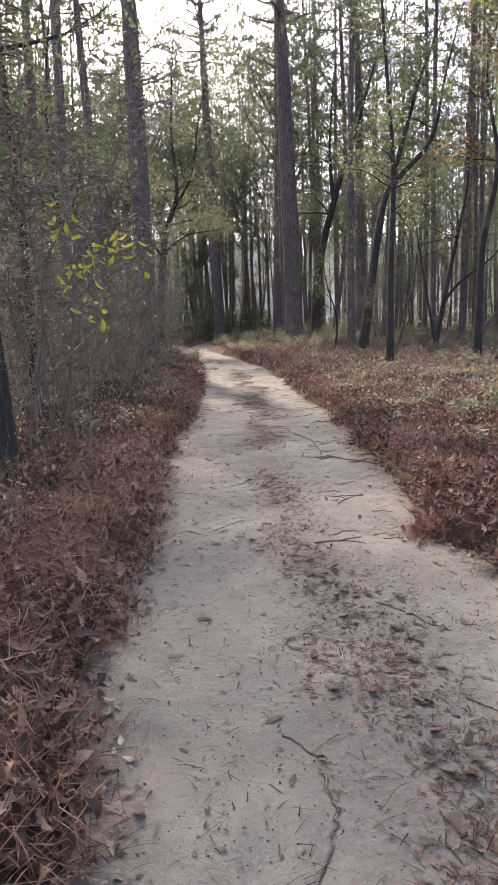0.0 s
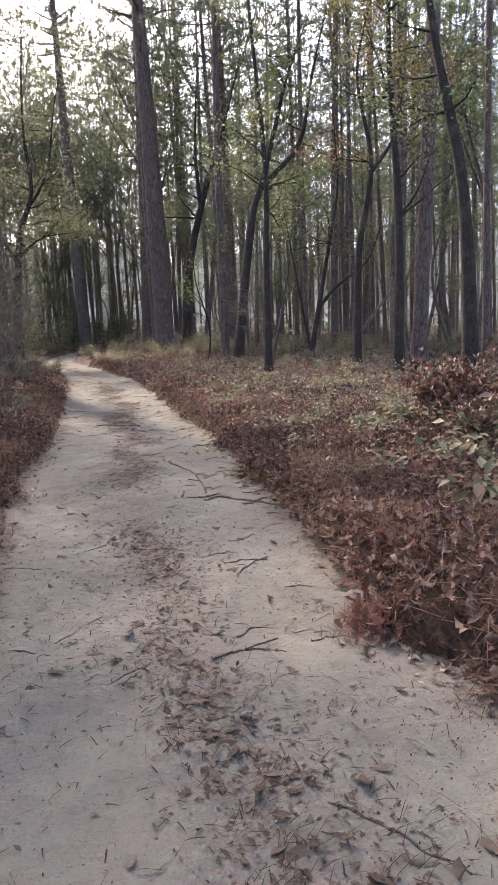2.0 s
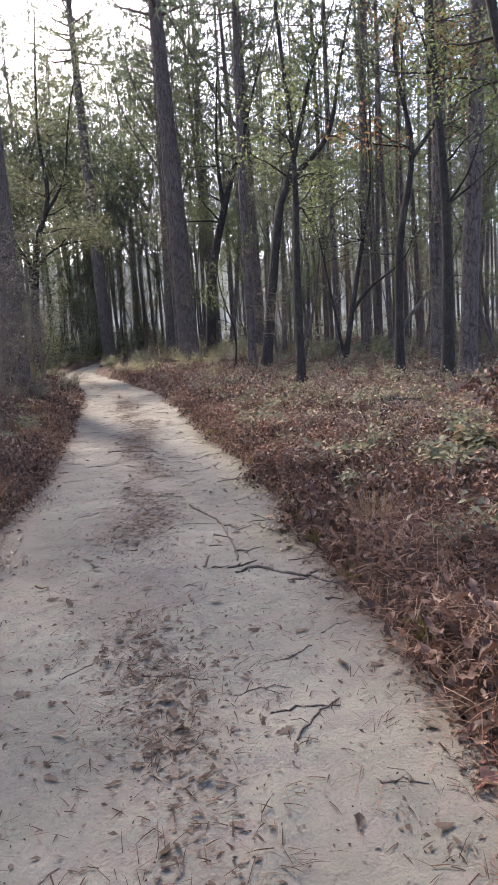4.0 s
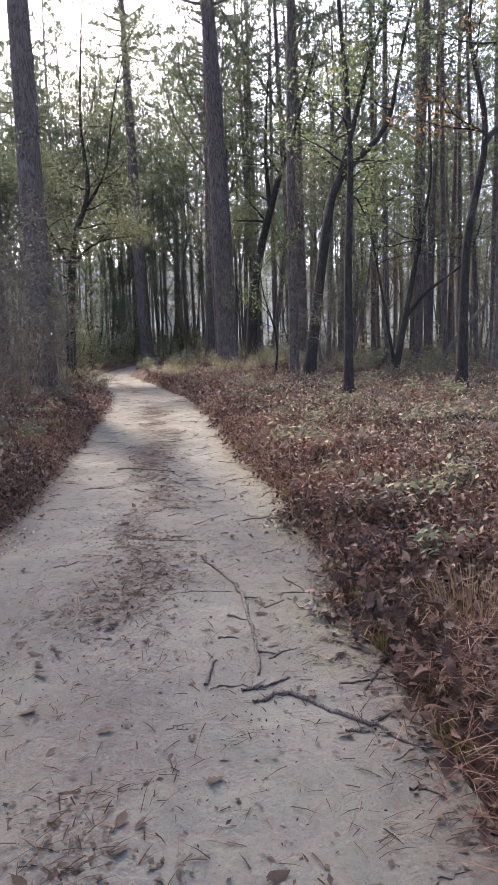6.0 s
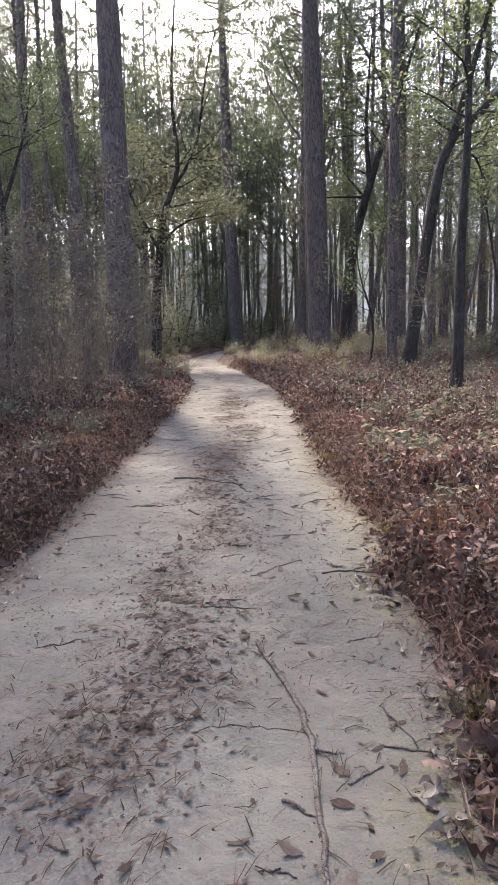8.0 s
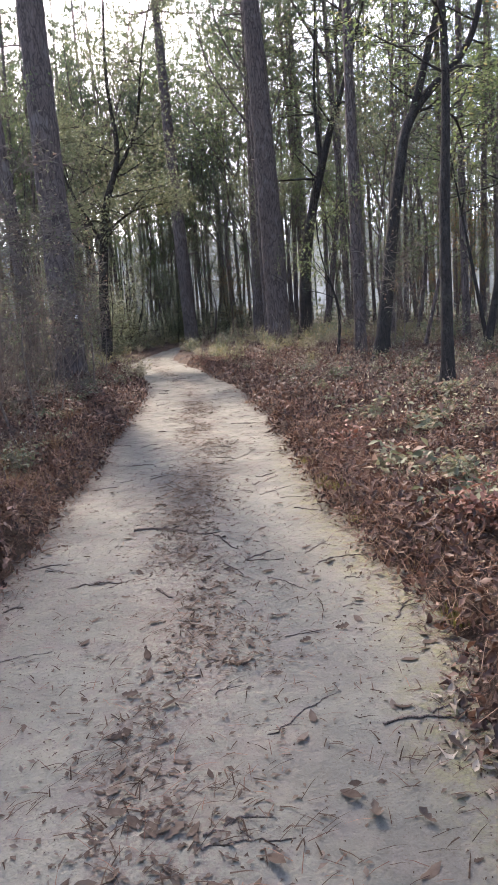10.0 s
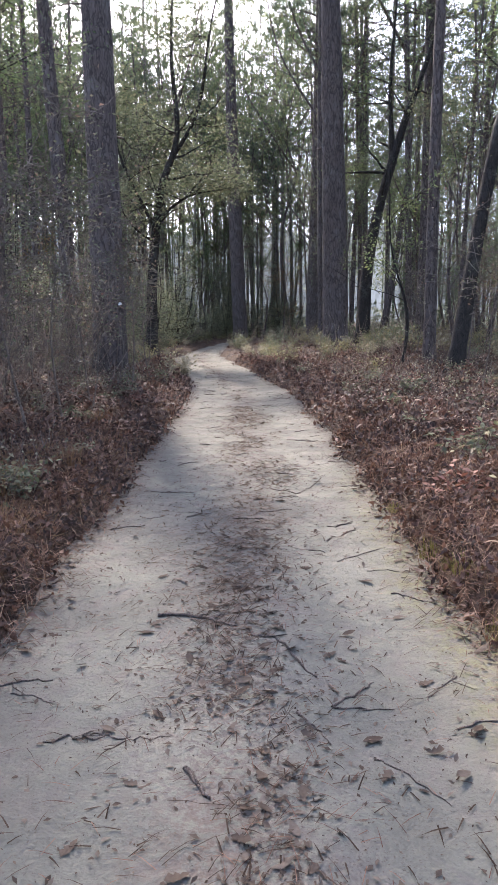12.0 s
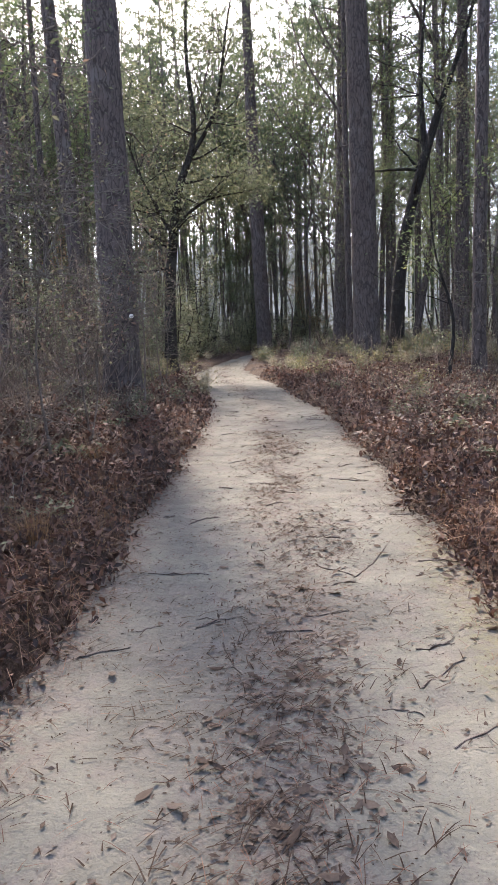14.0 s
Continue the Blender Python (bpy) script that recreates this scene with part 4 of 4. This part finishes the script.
litter("leaf_litter", "brown fallen oak leaves heaped along the near banks", 42000, (-3.4, 4.0, 0.8, 9.5), bank, oak_leaves + oval_leaves[:2], 0.08, 0.8, LEAF_BROWN, 0.10)
litter("leaf_litter", "brown fallen oak leaves heaped along the banks", 95000, (-3.8, 4.4, 9, 20), bank, oak_leaves[:1] + oval_leaves[:2] + [bent_leaf] * 2, 0.066, 0.8, LEAF_BROWN, 0.11)
litter("leaf_litter", "brown fallen leaves heaped beside the far path", 60000, (-5, 4.6, 19, 36), bank, [bent_leaf, simple_leaf], 0.10, 0.8, LEAF_BROWN, 0.11)
litter("leaf_litter", "brown fallen leaves over the forest floor", 56000, (-12, 14, 4, 40), lambda x, y, s: ease(0.2, 1.5, s), [bent_leaf, simple_leaf], 0.10, 0.6, LEAF_BROWN, 0.06)
litter("leaf_litter", "brown fallen leaves deep in the wood", 16000, (-25, 30, 24, 70), lambda x, y, s: ease(0.0, 0.6, s), [bent_leaf, simple_leaf], 0.17, 0.5, LEAF_BROWN, 0.08)


def strip(x, y, s):
    l, r = left_edge(y), right_edge(y)
    u = (x - l) / (r - l)
    return (s < 0.05) * (0.05 + 0.9 * np.exp(-((u - 0.5 - 0.16 * (rough(y * 0.8, 6.1, 43) - 0.5)) / 0.12) ** 2) * ease(0.15, 0.7, rough(x * 2.5, y * 1.4, 41)) + 0.5 * ease(-0.22, 0.0, s))


litter("path_leaves", "dry brown leaves scattered on the sand", 15000, (-1.6, 2.2, 0.9, 24), strip, flat_leaves, 0.072, 0.2, PATH_LEAF, 0.008, True)
litter("path_leaves", "small dry leaf fragments on the sand", 120000, (-1.6, 2.2, 0.9, 24), strip, [simple_leaf, bent_leaf], 0.032, 0.28, PATH_LEAF, 0.008, True)
litter("path_crumbs", "dark crumbs of bark and leaf on the sand", 34000, (-1.6, 2.2, 0.9, 20), lambda x, y, s: (s < 0.05) * (0.2 + 0.5 * ease(0.4, 0.75, rough(x * 1.6, y * 1.6, 45))), [simple_leaf], 0.014, 0.4, CRUMB, 0.005, True)


def straw(name, label, n, box, keep, length, width, tilt, mat, lift, on_path=False):
    s = Shape()
    x, y = spots(n, *box, keep)
    z = (path_height(x, y) if on_path else np.maximum(ground_height(x, y), path_height(x, y))) + G.uniform(0.003, lift, len(x))
    c = len(x)
    ln = G.uniform(0.5, 1.3, c) * length
    s.scatter(blade, np.stack([x, y, z], 1), turns(G, c, tilt), np.stack([ln, np.full(c, width), ln], 1))
    return tagged(new(name, s.mesh(name, mat)), label, "pine straw", kind="stuff")


litter("leaf_litter", "large curled brown leaves on the near banks", 10500, (-2.4, 3.6, 0.9, 14), lambda x, y, s: ease(-0.1, 0.1, s) * ease(0.3, 0.6, rough(x * 1.3, y * 1.1, 55)), big_oak_leaves, 0.10, 0.5, LEAF_BROWN, 0.18)
straw("pine_straw", "reddish-brown pine straw heaped on the banks", 240000, (-3.4, 4, 0.8, 18),
      lambda x, y, s: ease(-0.15, 0.1, s) * ease(2.2, 0.6, s) * (0.25 + 0.75 * ease(0.35, 0.75, rough(x * 1.5, y * 1.5, 51))) * (1 - 0.1 * ease(8, 11, y)), 0.16, 0.0036, 0.5, STRAW, 0.15)
straw("pine_straw", "long reddish pine straw draped over the near banks", 52000, (-2.4, 3.2, 0.8, 8),
      lambda x, y, s: ease(-0.1, 0.08, s) * ease(1.6, 0.5, s) * (0.2 + 0.8 * ease(0.35, 0.65, rough(x * 2.2, y * 2.2, 53))), 0.25, 0.004, 0.4, STRAW, 0.18)
litter("leaf_litter", "large curled oak leaves lying over pine straw", 4200, (-2.4, 3.4, 0.9, 6.5), lambda x, y, s: ease(-0.06, 0.08, s) * ease(1.4, 0.4, s) * ease(0.35, 0.65, rough(x * 1.7, y * 1.5, 56)), big_oak_leaves, 0.125, 0.55, LEAF_BROWN, 0.21)
litter("pale_leaves", "pale dry leaves gathered along the sand's edge", 8000, (-1.4, 2.4, 1.0, 12), lambda x, y, s: ease(-0.32, -0.12, s) * ease(0.05, -0.04, s) * ease(0.5, 0.72, rough(x * 1.2, y * 1.7, 54)), oval_leaves, 0.062, 0.3, PALE_LEAF, 0.02, True)
straw("pine_straw", "reddish-brown pine straw along the path", 12000, (-4, 3, 17, 36), lambda x, y, s: ease(-0.15, 0.1, s) * ease(2.0, 0.5, s), 0.24, 0.007, 0.4, STRAW, 0.12)
straw("dry_grass", "tawny dry grass standing on the banks", 46000, (-3.4, 3.4, 1.0, 24),
      lambda x, y, s: ease(-0.06, 0.12, s) * ease(1.4, 0.4, s) * ease(0.42, 0.62, rough(x * 0.9 + 4, y * 0.6, 52)), 0.20, 0.0035, 0.9, DRY_GRASS, 0.03)
straw("path_needles", "loose pine needles and twigs on the sand", 26000, (-1.6, 2.2, 0.9, 24), lambda x, y, s: 0.12 + strip(x, y, s), 0.11, 0.003, 0.06, STRAW, 0.008, True)

def drifts(name, label, count, box, per, length, width, mat):
    """Bundles of needles washed together, all lying nearly one way."""
    s = Shape()
    x, y = spots(count, *box, lambda x, y, s: (s < -0.05) * (0.12 + strip(x, y, s)))
    c = len(x)
    way = G.normal(0.75, 0.4, c)
    x, y, way = np.repeat(x, per), np.repeat(y, per), np.repeat(way, per)
    along, across = G.normal(0, 0.11, c * per), G.normal(0, 0.045, c * per)
    x, y = x + along * np.cos(way) - across * np.sin(way), y + along * np.sin(way) + across * np.cos(way)
    z = path_height(x, y) + G.uniform(0.004, 0.016, c * per)
    ln = G.uniform(0.5, 1.3, c * per) * length
    s.scatter(blade, np.stack([x, y, z], 1), turns(G, c * per, 0.05, way + G.normal(0, 0.3, c * per)), np.stack([ln, np.full(c * per, width), ln], 1))
    return tagged(new(name, s.mesh(name, mat)), label, "pine needles", kind="stuff")


drifts("needle_drifts", "dark pine needles washed into drifts on the sand", 800, (-1.6, 2.2, 1.5, 14), 8, 0.13, 0.003, CRUMB)
drifts("needle_drifts", "dark pine needles in drifts along the path", 900, (-1.8, 1.6, 14, 30), 7, 0.16, 0.005, CRUMB)

TW = random.Random(8)


def crooked(shape, pts, radius, sides=5, kink=0.012, thin=0.5):
    line = []
    for a, c in zip(pts, pts[1:]):
        for k in range(5):
            q = [a[0] + (c[0] - a[0]) * k / 5, a[1] + (c[1] - a[1]) * k / 5]
            line.append(Vector((q[0] + TW.uniform(-kink, kink), q[1] + TW.uniform(-kink, kink), 0)))
    line.append(Vector((*pts[-1], 0)))
    for p in line:
        p.z = float(max(path_height(p.x, p.y), ground_height(p.x, p.y) if float(outside(p.x, p.y)) > 0.1 else -9)) + radius * TW.uniform(0.1, 0.7)
    shape.tube(line, taper(radius, radius * thin, len(line)), sides, 0.25)
    return line


def stick(pts, radius, label="thin dark stick lying on the sand", twigs=1, mat=None, name="stick", category="stick"):
    s = Shape()
    radius *= 0.62
    line = crooked(s, pts, radius)
    for _ in range(twigs):
        p = TW.choice(line[2:-1])
        a = TW.uniform(0, 6.28)
        l = TW.uniform(0.05, 0.14)
        s.tube([p, p + Vector((math.cos(a) * l * 0.5, math.sin(a) * l * 0.5, 0.012)), p + Vector((math.cos(a + 0.3) * l, math.sin(a + 0.3) * l, 0.004))], [radius * 0.55, radius * 0.45, radius * 0.25], 4)
    return tagged(new(name, s.mesh(name, mat or TWIG_DARK)), label, category)


TWIG_DARK = bark_material("damp_twig_bark", (0.065, 0.05, 0.042), (0.17, 0.135, 0.115), (0.20, 0.17, 0.15), 80.0)
stick([(0.87, 6.71), (0.97, 6.76), (1.07, 6.83)], 0.010, "short dark stick on the sand", 2)
stick([(0.46, 4.87), (0.64, 4.97), (0.84, 5.05)], 0.012)
stick([(0.72, 3.77), (0.84, 3.65), (0.95, 3.50), (1.06, 3.36)], 0.013, "long dark crooked stick on the sand", 2)
stick([(0.93, 5.1), (1.12, 5.04)], 0.008, twigs=0)
stick([(0.11, 2.49), (0.19, 2.37), (0.25, 2.33)], 0.009)
stick([(0.91, 2.74), (1.02, 2.62)], 0.008)
for pts, r, tw in (([(-0.36, 14.14), (-0.11, 14.11), (0.08, 14.02)], 0.021, 2), ([(0.15, 13.9), (0.28, 13.88), (0.4, 13.67), (0.48, 13.52)], 0.014, 2),
                   ([(0.54, 13.29), (0.63, 13.37), (0.75, 13.54)], 0.011, 0), ([(0.54, 13.28), (0.8, 13.3)], 0.008, 1), ([(0.37, 13.23), (0.44, 13.14), (0.51, 13.03)], 0.010, 2),
                   ([(-0.09, 16.09), (0.17, 16.14)], 0.013, 0), ([(0.7, 15.07), (1.07, 15.32)], 0.008, 1), ([(0.66, 15.53), (0.91, 15.79)], 0.010, 1),
                   ([(0.42, 20.11), (0.84, 19.95)], 0.014, 1), ([(-0.48, 16.18), (-0.35, 16.24)], 0.009, 0), ([(-0.32, 15.98), (-0.18, 15.63)], 0.008, 1),
                   ([(0.21, 17.21), (0.47, 16.96), (0.79, 17.71)], 0.009, 3), ([(-0.97, 17.04), (-0.54, 17.08)], 0.007, 1), ([(-0.04, 12.85), (0.07, 12.70)], 0.02, 0)):
    stick(pts, r, "dark twig lying on the sand", tw)
for i in range(110):
    y = 4 + 28 * TW.random() ** 1.2
    x = TW.uniform(float(left_edge(y)) + 0.1, float(right_edge(y)) - 0.1)
    a, l = TW.gauss(0.1, 0.45), TW.uniform(0.08, 0.38)
    stick([(x, y), (x + math.cos(a) * l * 0.5, y + math.sin(a) * l * 0.5 + 0.02), (x + math.cos(a) * l, y + math.sin(a) * l)], TW.uniform(0.005, 0.011) * (1 + 0.03 * max(0, y - 12)), "small dark twig lying on the sand", TW.choice((0, 1, 2)), None, "twig", "twig")["group"] = "twigs on the path"

# exposed roots
stick([(0.65, 10.29), (0.79, 9.91), (0.90, 9.48), (0.90, 9.09), (0.91, 8.69), (0.88, 8.35)], 0.024, "grey exposed tree root winding along the path", 3, ROOT_BARK, "tree_root", "root")
stick([(0.79, 8.24), (0.9, 8.25), (1.02, 8.29)], 0.018, "short root end showing above the sand", 0, ROOT_BARK, "tree_root", "root")
stick([(0.83, 8.12), (0.94, 8.17), (1.07, 8.09), (1.22, 7.93), (1.31, 7.84), (1.38, 7.71), (1.50, 7.66)], 0.023, "dark exposed tree root crossing the path edge", 1, ROOT_BARK, "tree_root", "root")
stick([(1.19, 7.83), (1.3, 7.82)], 0.018, "short root fork in the sand", 0, TWIG_DARK, "tree_root", "root")
stick([(1.30, 7.86), (1.44, 7.93)], 0.018, "short root fork in the sand", 0, TWIG_DARK, "tree_root", "root")
stick([(0.78, 9.1), (0.9, 9.04)], 0.014, twigs=0)
stick([(1.0, 9.19), (1.14, 9.29)], 0.010, twigs=1)
stick([(1.19, 9.66), (1.28, 9.38)], 0.008, twigs=1)
stick([(0.63, 8.3), (0.69, 8.54)], 0.018, "rough slab of bark lying on the sand", 0, TWIG_DARK, "bark_chip", "bark")
stick([(0.23, 2.24), (0.26, 2.03), (0.22, 1.88), (0.14, 1.70)], 0.014, "dark root showing in the sand", 0, ROOT_BARK, "tree_root", "root")

# log and leaning dead pole off the path
stick([(4.6, 15.5), (5.1, 15.5), (5.8, 15.7)], 0.11, "dark fallen log in the leaf litter", 0, DARK_BARK, "fallen_log", "log")
s = Shape()
s.tube([(9.6, 30, 1.3), (10.8, 30.3, 2.6), (12.2, 30.6, 4.1)], [0.09, 0.08, 0.06], 7, 0.1)
tagged(new("dead_pole", s.mesh("dead_pole", ROOT_BARK)), "pale dead trunk leaning between the trees", "dead tree")

# heap of red-brown leaves at the path's edge
heap = Shape()
for cx, cy, r, n in ((1.36, 5.0, 0.22, 60), (1.75, 5.6, 0.3, 60), (2.05, 4.6, 0.35, 80)):
    q = G.normal(0, r * 0.5, (n, 2))
    hgt = 0.10 * np.exp(-(q ** 2).sum(1) / (r * r)) * G.uniform(0, 1.2, n)
    zz = np.maximum(ground_height(cx + q[:, 0], cy + q[:, 1]), path_height(cx + q[:, 0], cy + q[:, 1])) + hgt + 0.01
    heap.scatter(oak_leaves[n % 3], np.stack([cx + q[:, 0], cy + q[:, 1], zz], 1), turns(G, n, 0.7), G.uniform(0.6, 1.2, n) * 0.075)
    q = G.normal(0, r * 0.42, (n * 14, 2))
    zz = np.maximum(ground_height(cx + q[:, 0], cy + q[:, 1]), path_height(cx + q[:, 0], cy + q[:, 1])) + 0.11 * np.exp(-(q ** 2).sum(1) / (r * r * 0.5)) * G.uniform(0, 1.2, n * 14) + 0.006
    heap.scatter(blade, np.stack([cx + q[:, 0], cy + q[:, 1], zz], 1), turns(G, n * 14, 0.6), np.stack([G.uniform(0.05, 0.16, n * 14), np.full(n * 14, 0.004), np.full(n * 14, 0.1)], 1))
tagged(new("leaf_heap", heap.mesh("leaf_heap", RED_LEAF)), "heap of red-brown dead leaves at the path edge", "leaves", kind="stuff")

# single larger leaves on the sand
for i in range(4):
    s = Shape()
    s.add(*(flat_leaves + oak_leaves[:1])[i])
    first = new("fallen_leaf", s.mesh("fallen_leaf", PATH_LEAF))
    tagged(first, "single dry curled oak leaf on the sand", "leaf", "single leaves on the path")
    for k in range(11):
        y = TW.uniform(1.4, 19)
        x = TW.uniform(float(left_edge(y)) + 0.05, float(right_edge(y)) - 0.05)
        m = Matrix.Translation((x, y, float(path_height(x, y)) + 0.007)) @ Euler((TW.uniform(-0.12, 0.12), TW.uniform(-0.1, 0.1), TW.uniform(0, 6.28))).to_matrix().to_4x4() @ Matrix.Scale(TW.uniform(0.055, 0.10), 4)
        if k == 0:
            first.matrix_basis = m
        else:
            copy_thing(first, Matrix.Identity(4)).matrix_basis = m

# sapling with lime leaves, withered shrubs, tag on the pine
rl = random.Random(4)
sap = new("lime_sapling")
wood, green = Shape(), Shape()
wood.tube([(0, 0, -0.1), (0.05, 0, 1.0), (0.2, 0.02, 1.8), (0.1, 0, 2.6)], [0.012, 0.009, 0.006, 0.003], 5)
tips = []
for z, x1, z1 in ((1.5, 0.22, 1.55), (1.75, -0.05, 1.95), (1.8, 0.65, 2.15), (2.0, 0.3, 2.3), (2.1, -0.1, 2.45), (1.9, 0.12, 2.05)):
    pts = [Vector((0.12, 0, z)), Vector(((0.12 + x1) / 2, rl.uniform(-0.1, 0.1), (z + z1) / 2 + 0.05)), Vector((x1, rl.uniform(-0.1, 0.1), z1))]
    wood.tube(pts, [0.005, 0.003, 0.002], 4)
    tips += [pts[1], pts[2], pts[1].lerp(pts[2], 0.5)]
leaves(green, tips, rl, 3, 0.105, 0.07, oval_leaves[0], 0.6)
part("stem", wood.mesh("stem", TWIG_BARK), sap)
part("foliage", green.mesh("foliage", LIME), sap, "bright lime-green leaves")
stand(sap, -1.6, 6.5, "thin sapling with bright lime-green leaves at the path edge", "sapling")
withered = shrub("withered_shrub", 131, 1.0, 7, LEAF_BROWN, 0.13, 3, template=oak_leaves[1])
stand(withered, 4.3, 10.0, "withered shrub hung with curled brown leaves", "shrub", "withered shrubs")
for x, y, sc in ((4.9, 10.5, 1.1), (5.1, 9.7, 0.9), (4.0, 8.6, 0.6)):
    copy_thing(withered, Matrix.Identity(4)).matrix_basis = Matrix.Translation((x, y, float(ground_height(x, y)) - 0.03)) @ Matrix.Rotation(x * 7, 4, "Z") @ Matrix.Scale(sc, 4)
s = Shape()
s.tube([(0, 0.03, 0), (0, 0, 0), (0, -0.006, 0)], [0.05, 0.05, 0.045], 14)
tag = tagged(new("trail_marker", s.mesh("trail_marker", WHITE, False)), "small white round marker nailed to the pine", "marker")
tag.location = (-3.84, 28.16, 3.05)

straw("path_shreds", "dark shreds of bark and twig on the sand", 52000, (-1.6, 2.2, 0.9, 24), lambda x, y, s: (s < 0.05) * (0.05 + 0.6 * strip(x, y, s)), 0.085, 0.006, 0.1, CRUMB, 0.010, True)
straw("path_shreds", "dark shreds of bark and twig along the far path", 17000, (-4.5, 1.6, 22, 46), lambda x, y, s: (s < 0.05) * (0.10 + 0.5 * strip(x, y, s)), 0.17, 0.014, 0.1, CRUMB, 0.012, True)
litter("path_leaves", "dry leaf fragments along the far path", 26000, (-4.5, 1.6, 23, 48), strip, [simple_leaf, bent_leaf], 0.06, 0.3, PATH_LEAF, 0.012, True)


# tufts of grass on the banks
def tuft(name, seed, height, blades, spread, mat):
    g = np.random.default_rng(seed)
    s = Shape()
    a = g.uniform(0, 6.28, blades)
    p = np.stack([np.cos(a), np.sin(a), np.zeros(blades)], 1) * (g.uniform(0, 1, blades) ** 0.7 * spread)[:, None] - np.array([0, 0, 0.02])
    lean = g.uniform(0.7, 1.5, blades)
    m = np.zeros((blades, 3, 3))
    ca, sa, cl, sl = np.cos(a), np.sin(a), np.cos(lean), np.sin(lean)
    m[:, :, 0] = np.stack([ca * cl, sa * cl, sl], 1)
    m[:, :, 1] = np.stack([-sa, ca, 0 * a], 1)
    m[:, :, 2] = np.stack([-ca * sl, -sa * sl, cl], 1)
    ln = g.uniform(0.5, 1.2, blades) * height
    s.scatter(blade, p, m, np.stack([ln, np.full(blades, 0.004), ln], 1))
    return new(name, s.mesh(name, mat))


gold = [tuft("grass_tuft", 5 + i, 0.32, 260, 0.22, DRY_GRASS) for i in range(2)]
green_tufts = [tuft("grass_tuft", 15 + i, 0.11, 160, 0.13, MOSSY) for i in range(2)]
for kinds, places, label, group in ((gold, [(-1.75, 13.4), (-2.0, 14.2), (-1.65, 15.0), (-2.1, 16.3), (-1.75, 17.0), (-2.3, 17.6), (-1.5, 9.6), (-1.45, 10.4), (-2.4, 20.5), (-1.15, 4.6), (-1.35, 5.6), (1.95, 8.4), (1.85, 11.5)],
                                     "golden-brown tuft of dry grass on the bank", "dry grass tufts"),
                                    (green_tufts, [(1.56, 7.6), (1.54, 8.5), (1.60, 8.9), (1.56, 9.5), (1.60, 12.0), (1.46, 13.9), (1.42, 14.6), (1.36, 15.1), (1.30, 16.2), (1.62, 6.6)],
                                     "short yellow-green grass at the path edge", "green grass tufts")):
    for i, (x, y) in enumerate(places):
        m = Matrix.Translation((x, y, float(max(ground_height(x, y), path_height(x, y))))) @ Matrix.Rotation(i * 2.3, 4, "Z") @ Matrix.Scale(0.75 + 0.12 * (i % 4), 4)
        ob = kinds[i] if i < 2 else copy_thing(kinds[i % 2], m)
        ob.matrix_basis = m
        tagged(ob, label, "grass", group)
for i, (x, y) in enumerate([(5.4, 44.5), (6.2, 45.5), (7.2, 44.2), (5.0, 46.5), (8.3, 45.0), (3.6, 43.5)]):
    m = Matrix.Translation((x, y, float(ground_height(x, y)) - 0.03)) @ Matrix.Rotation(i * 1.7, 4, "Z") @ Matrix.Scale(1.2 + 0.1 * (i % 3), 4)
    tagged(copy_thing(bushes[2 * (i % 2)], m), "yellow-green bush at the foot of the trees", "bush", "bushes under the trees").matrix_basis = m
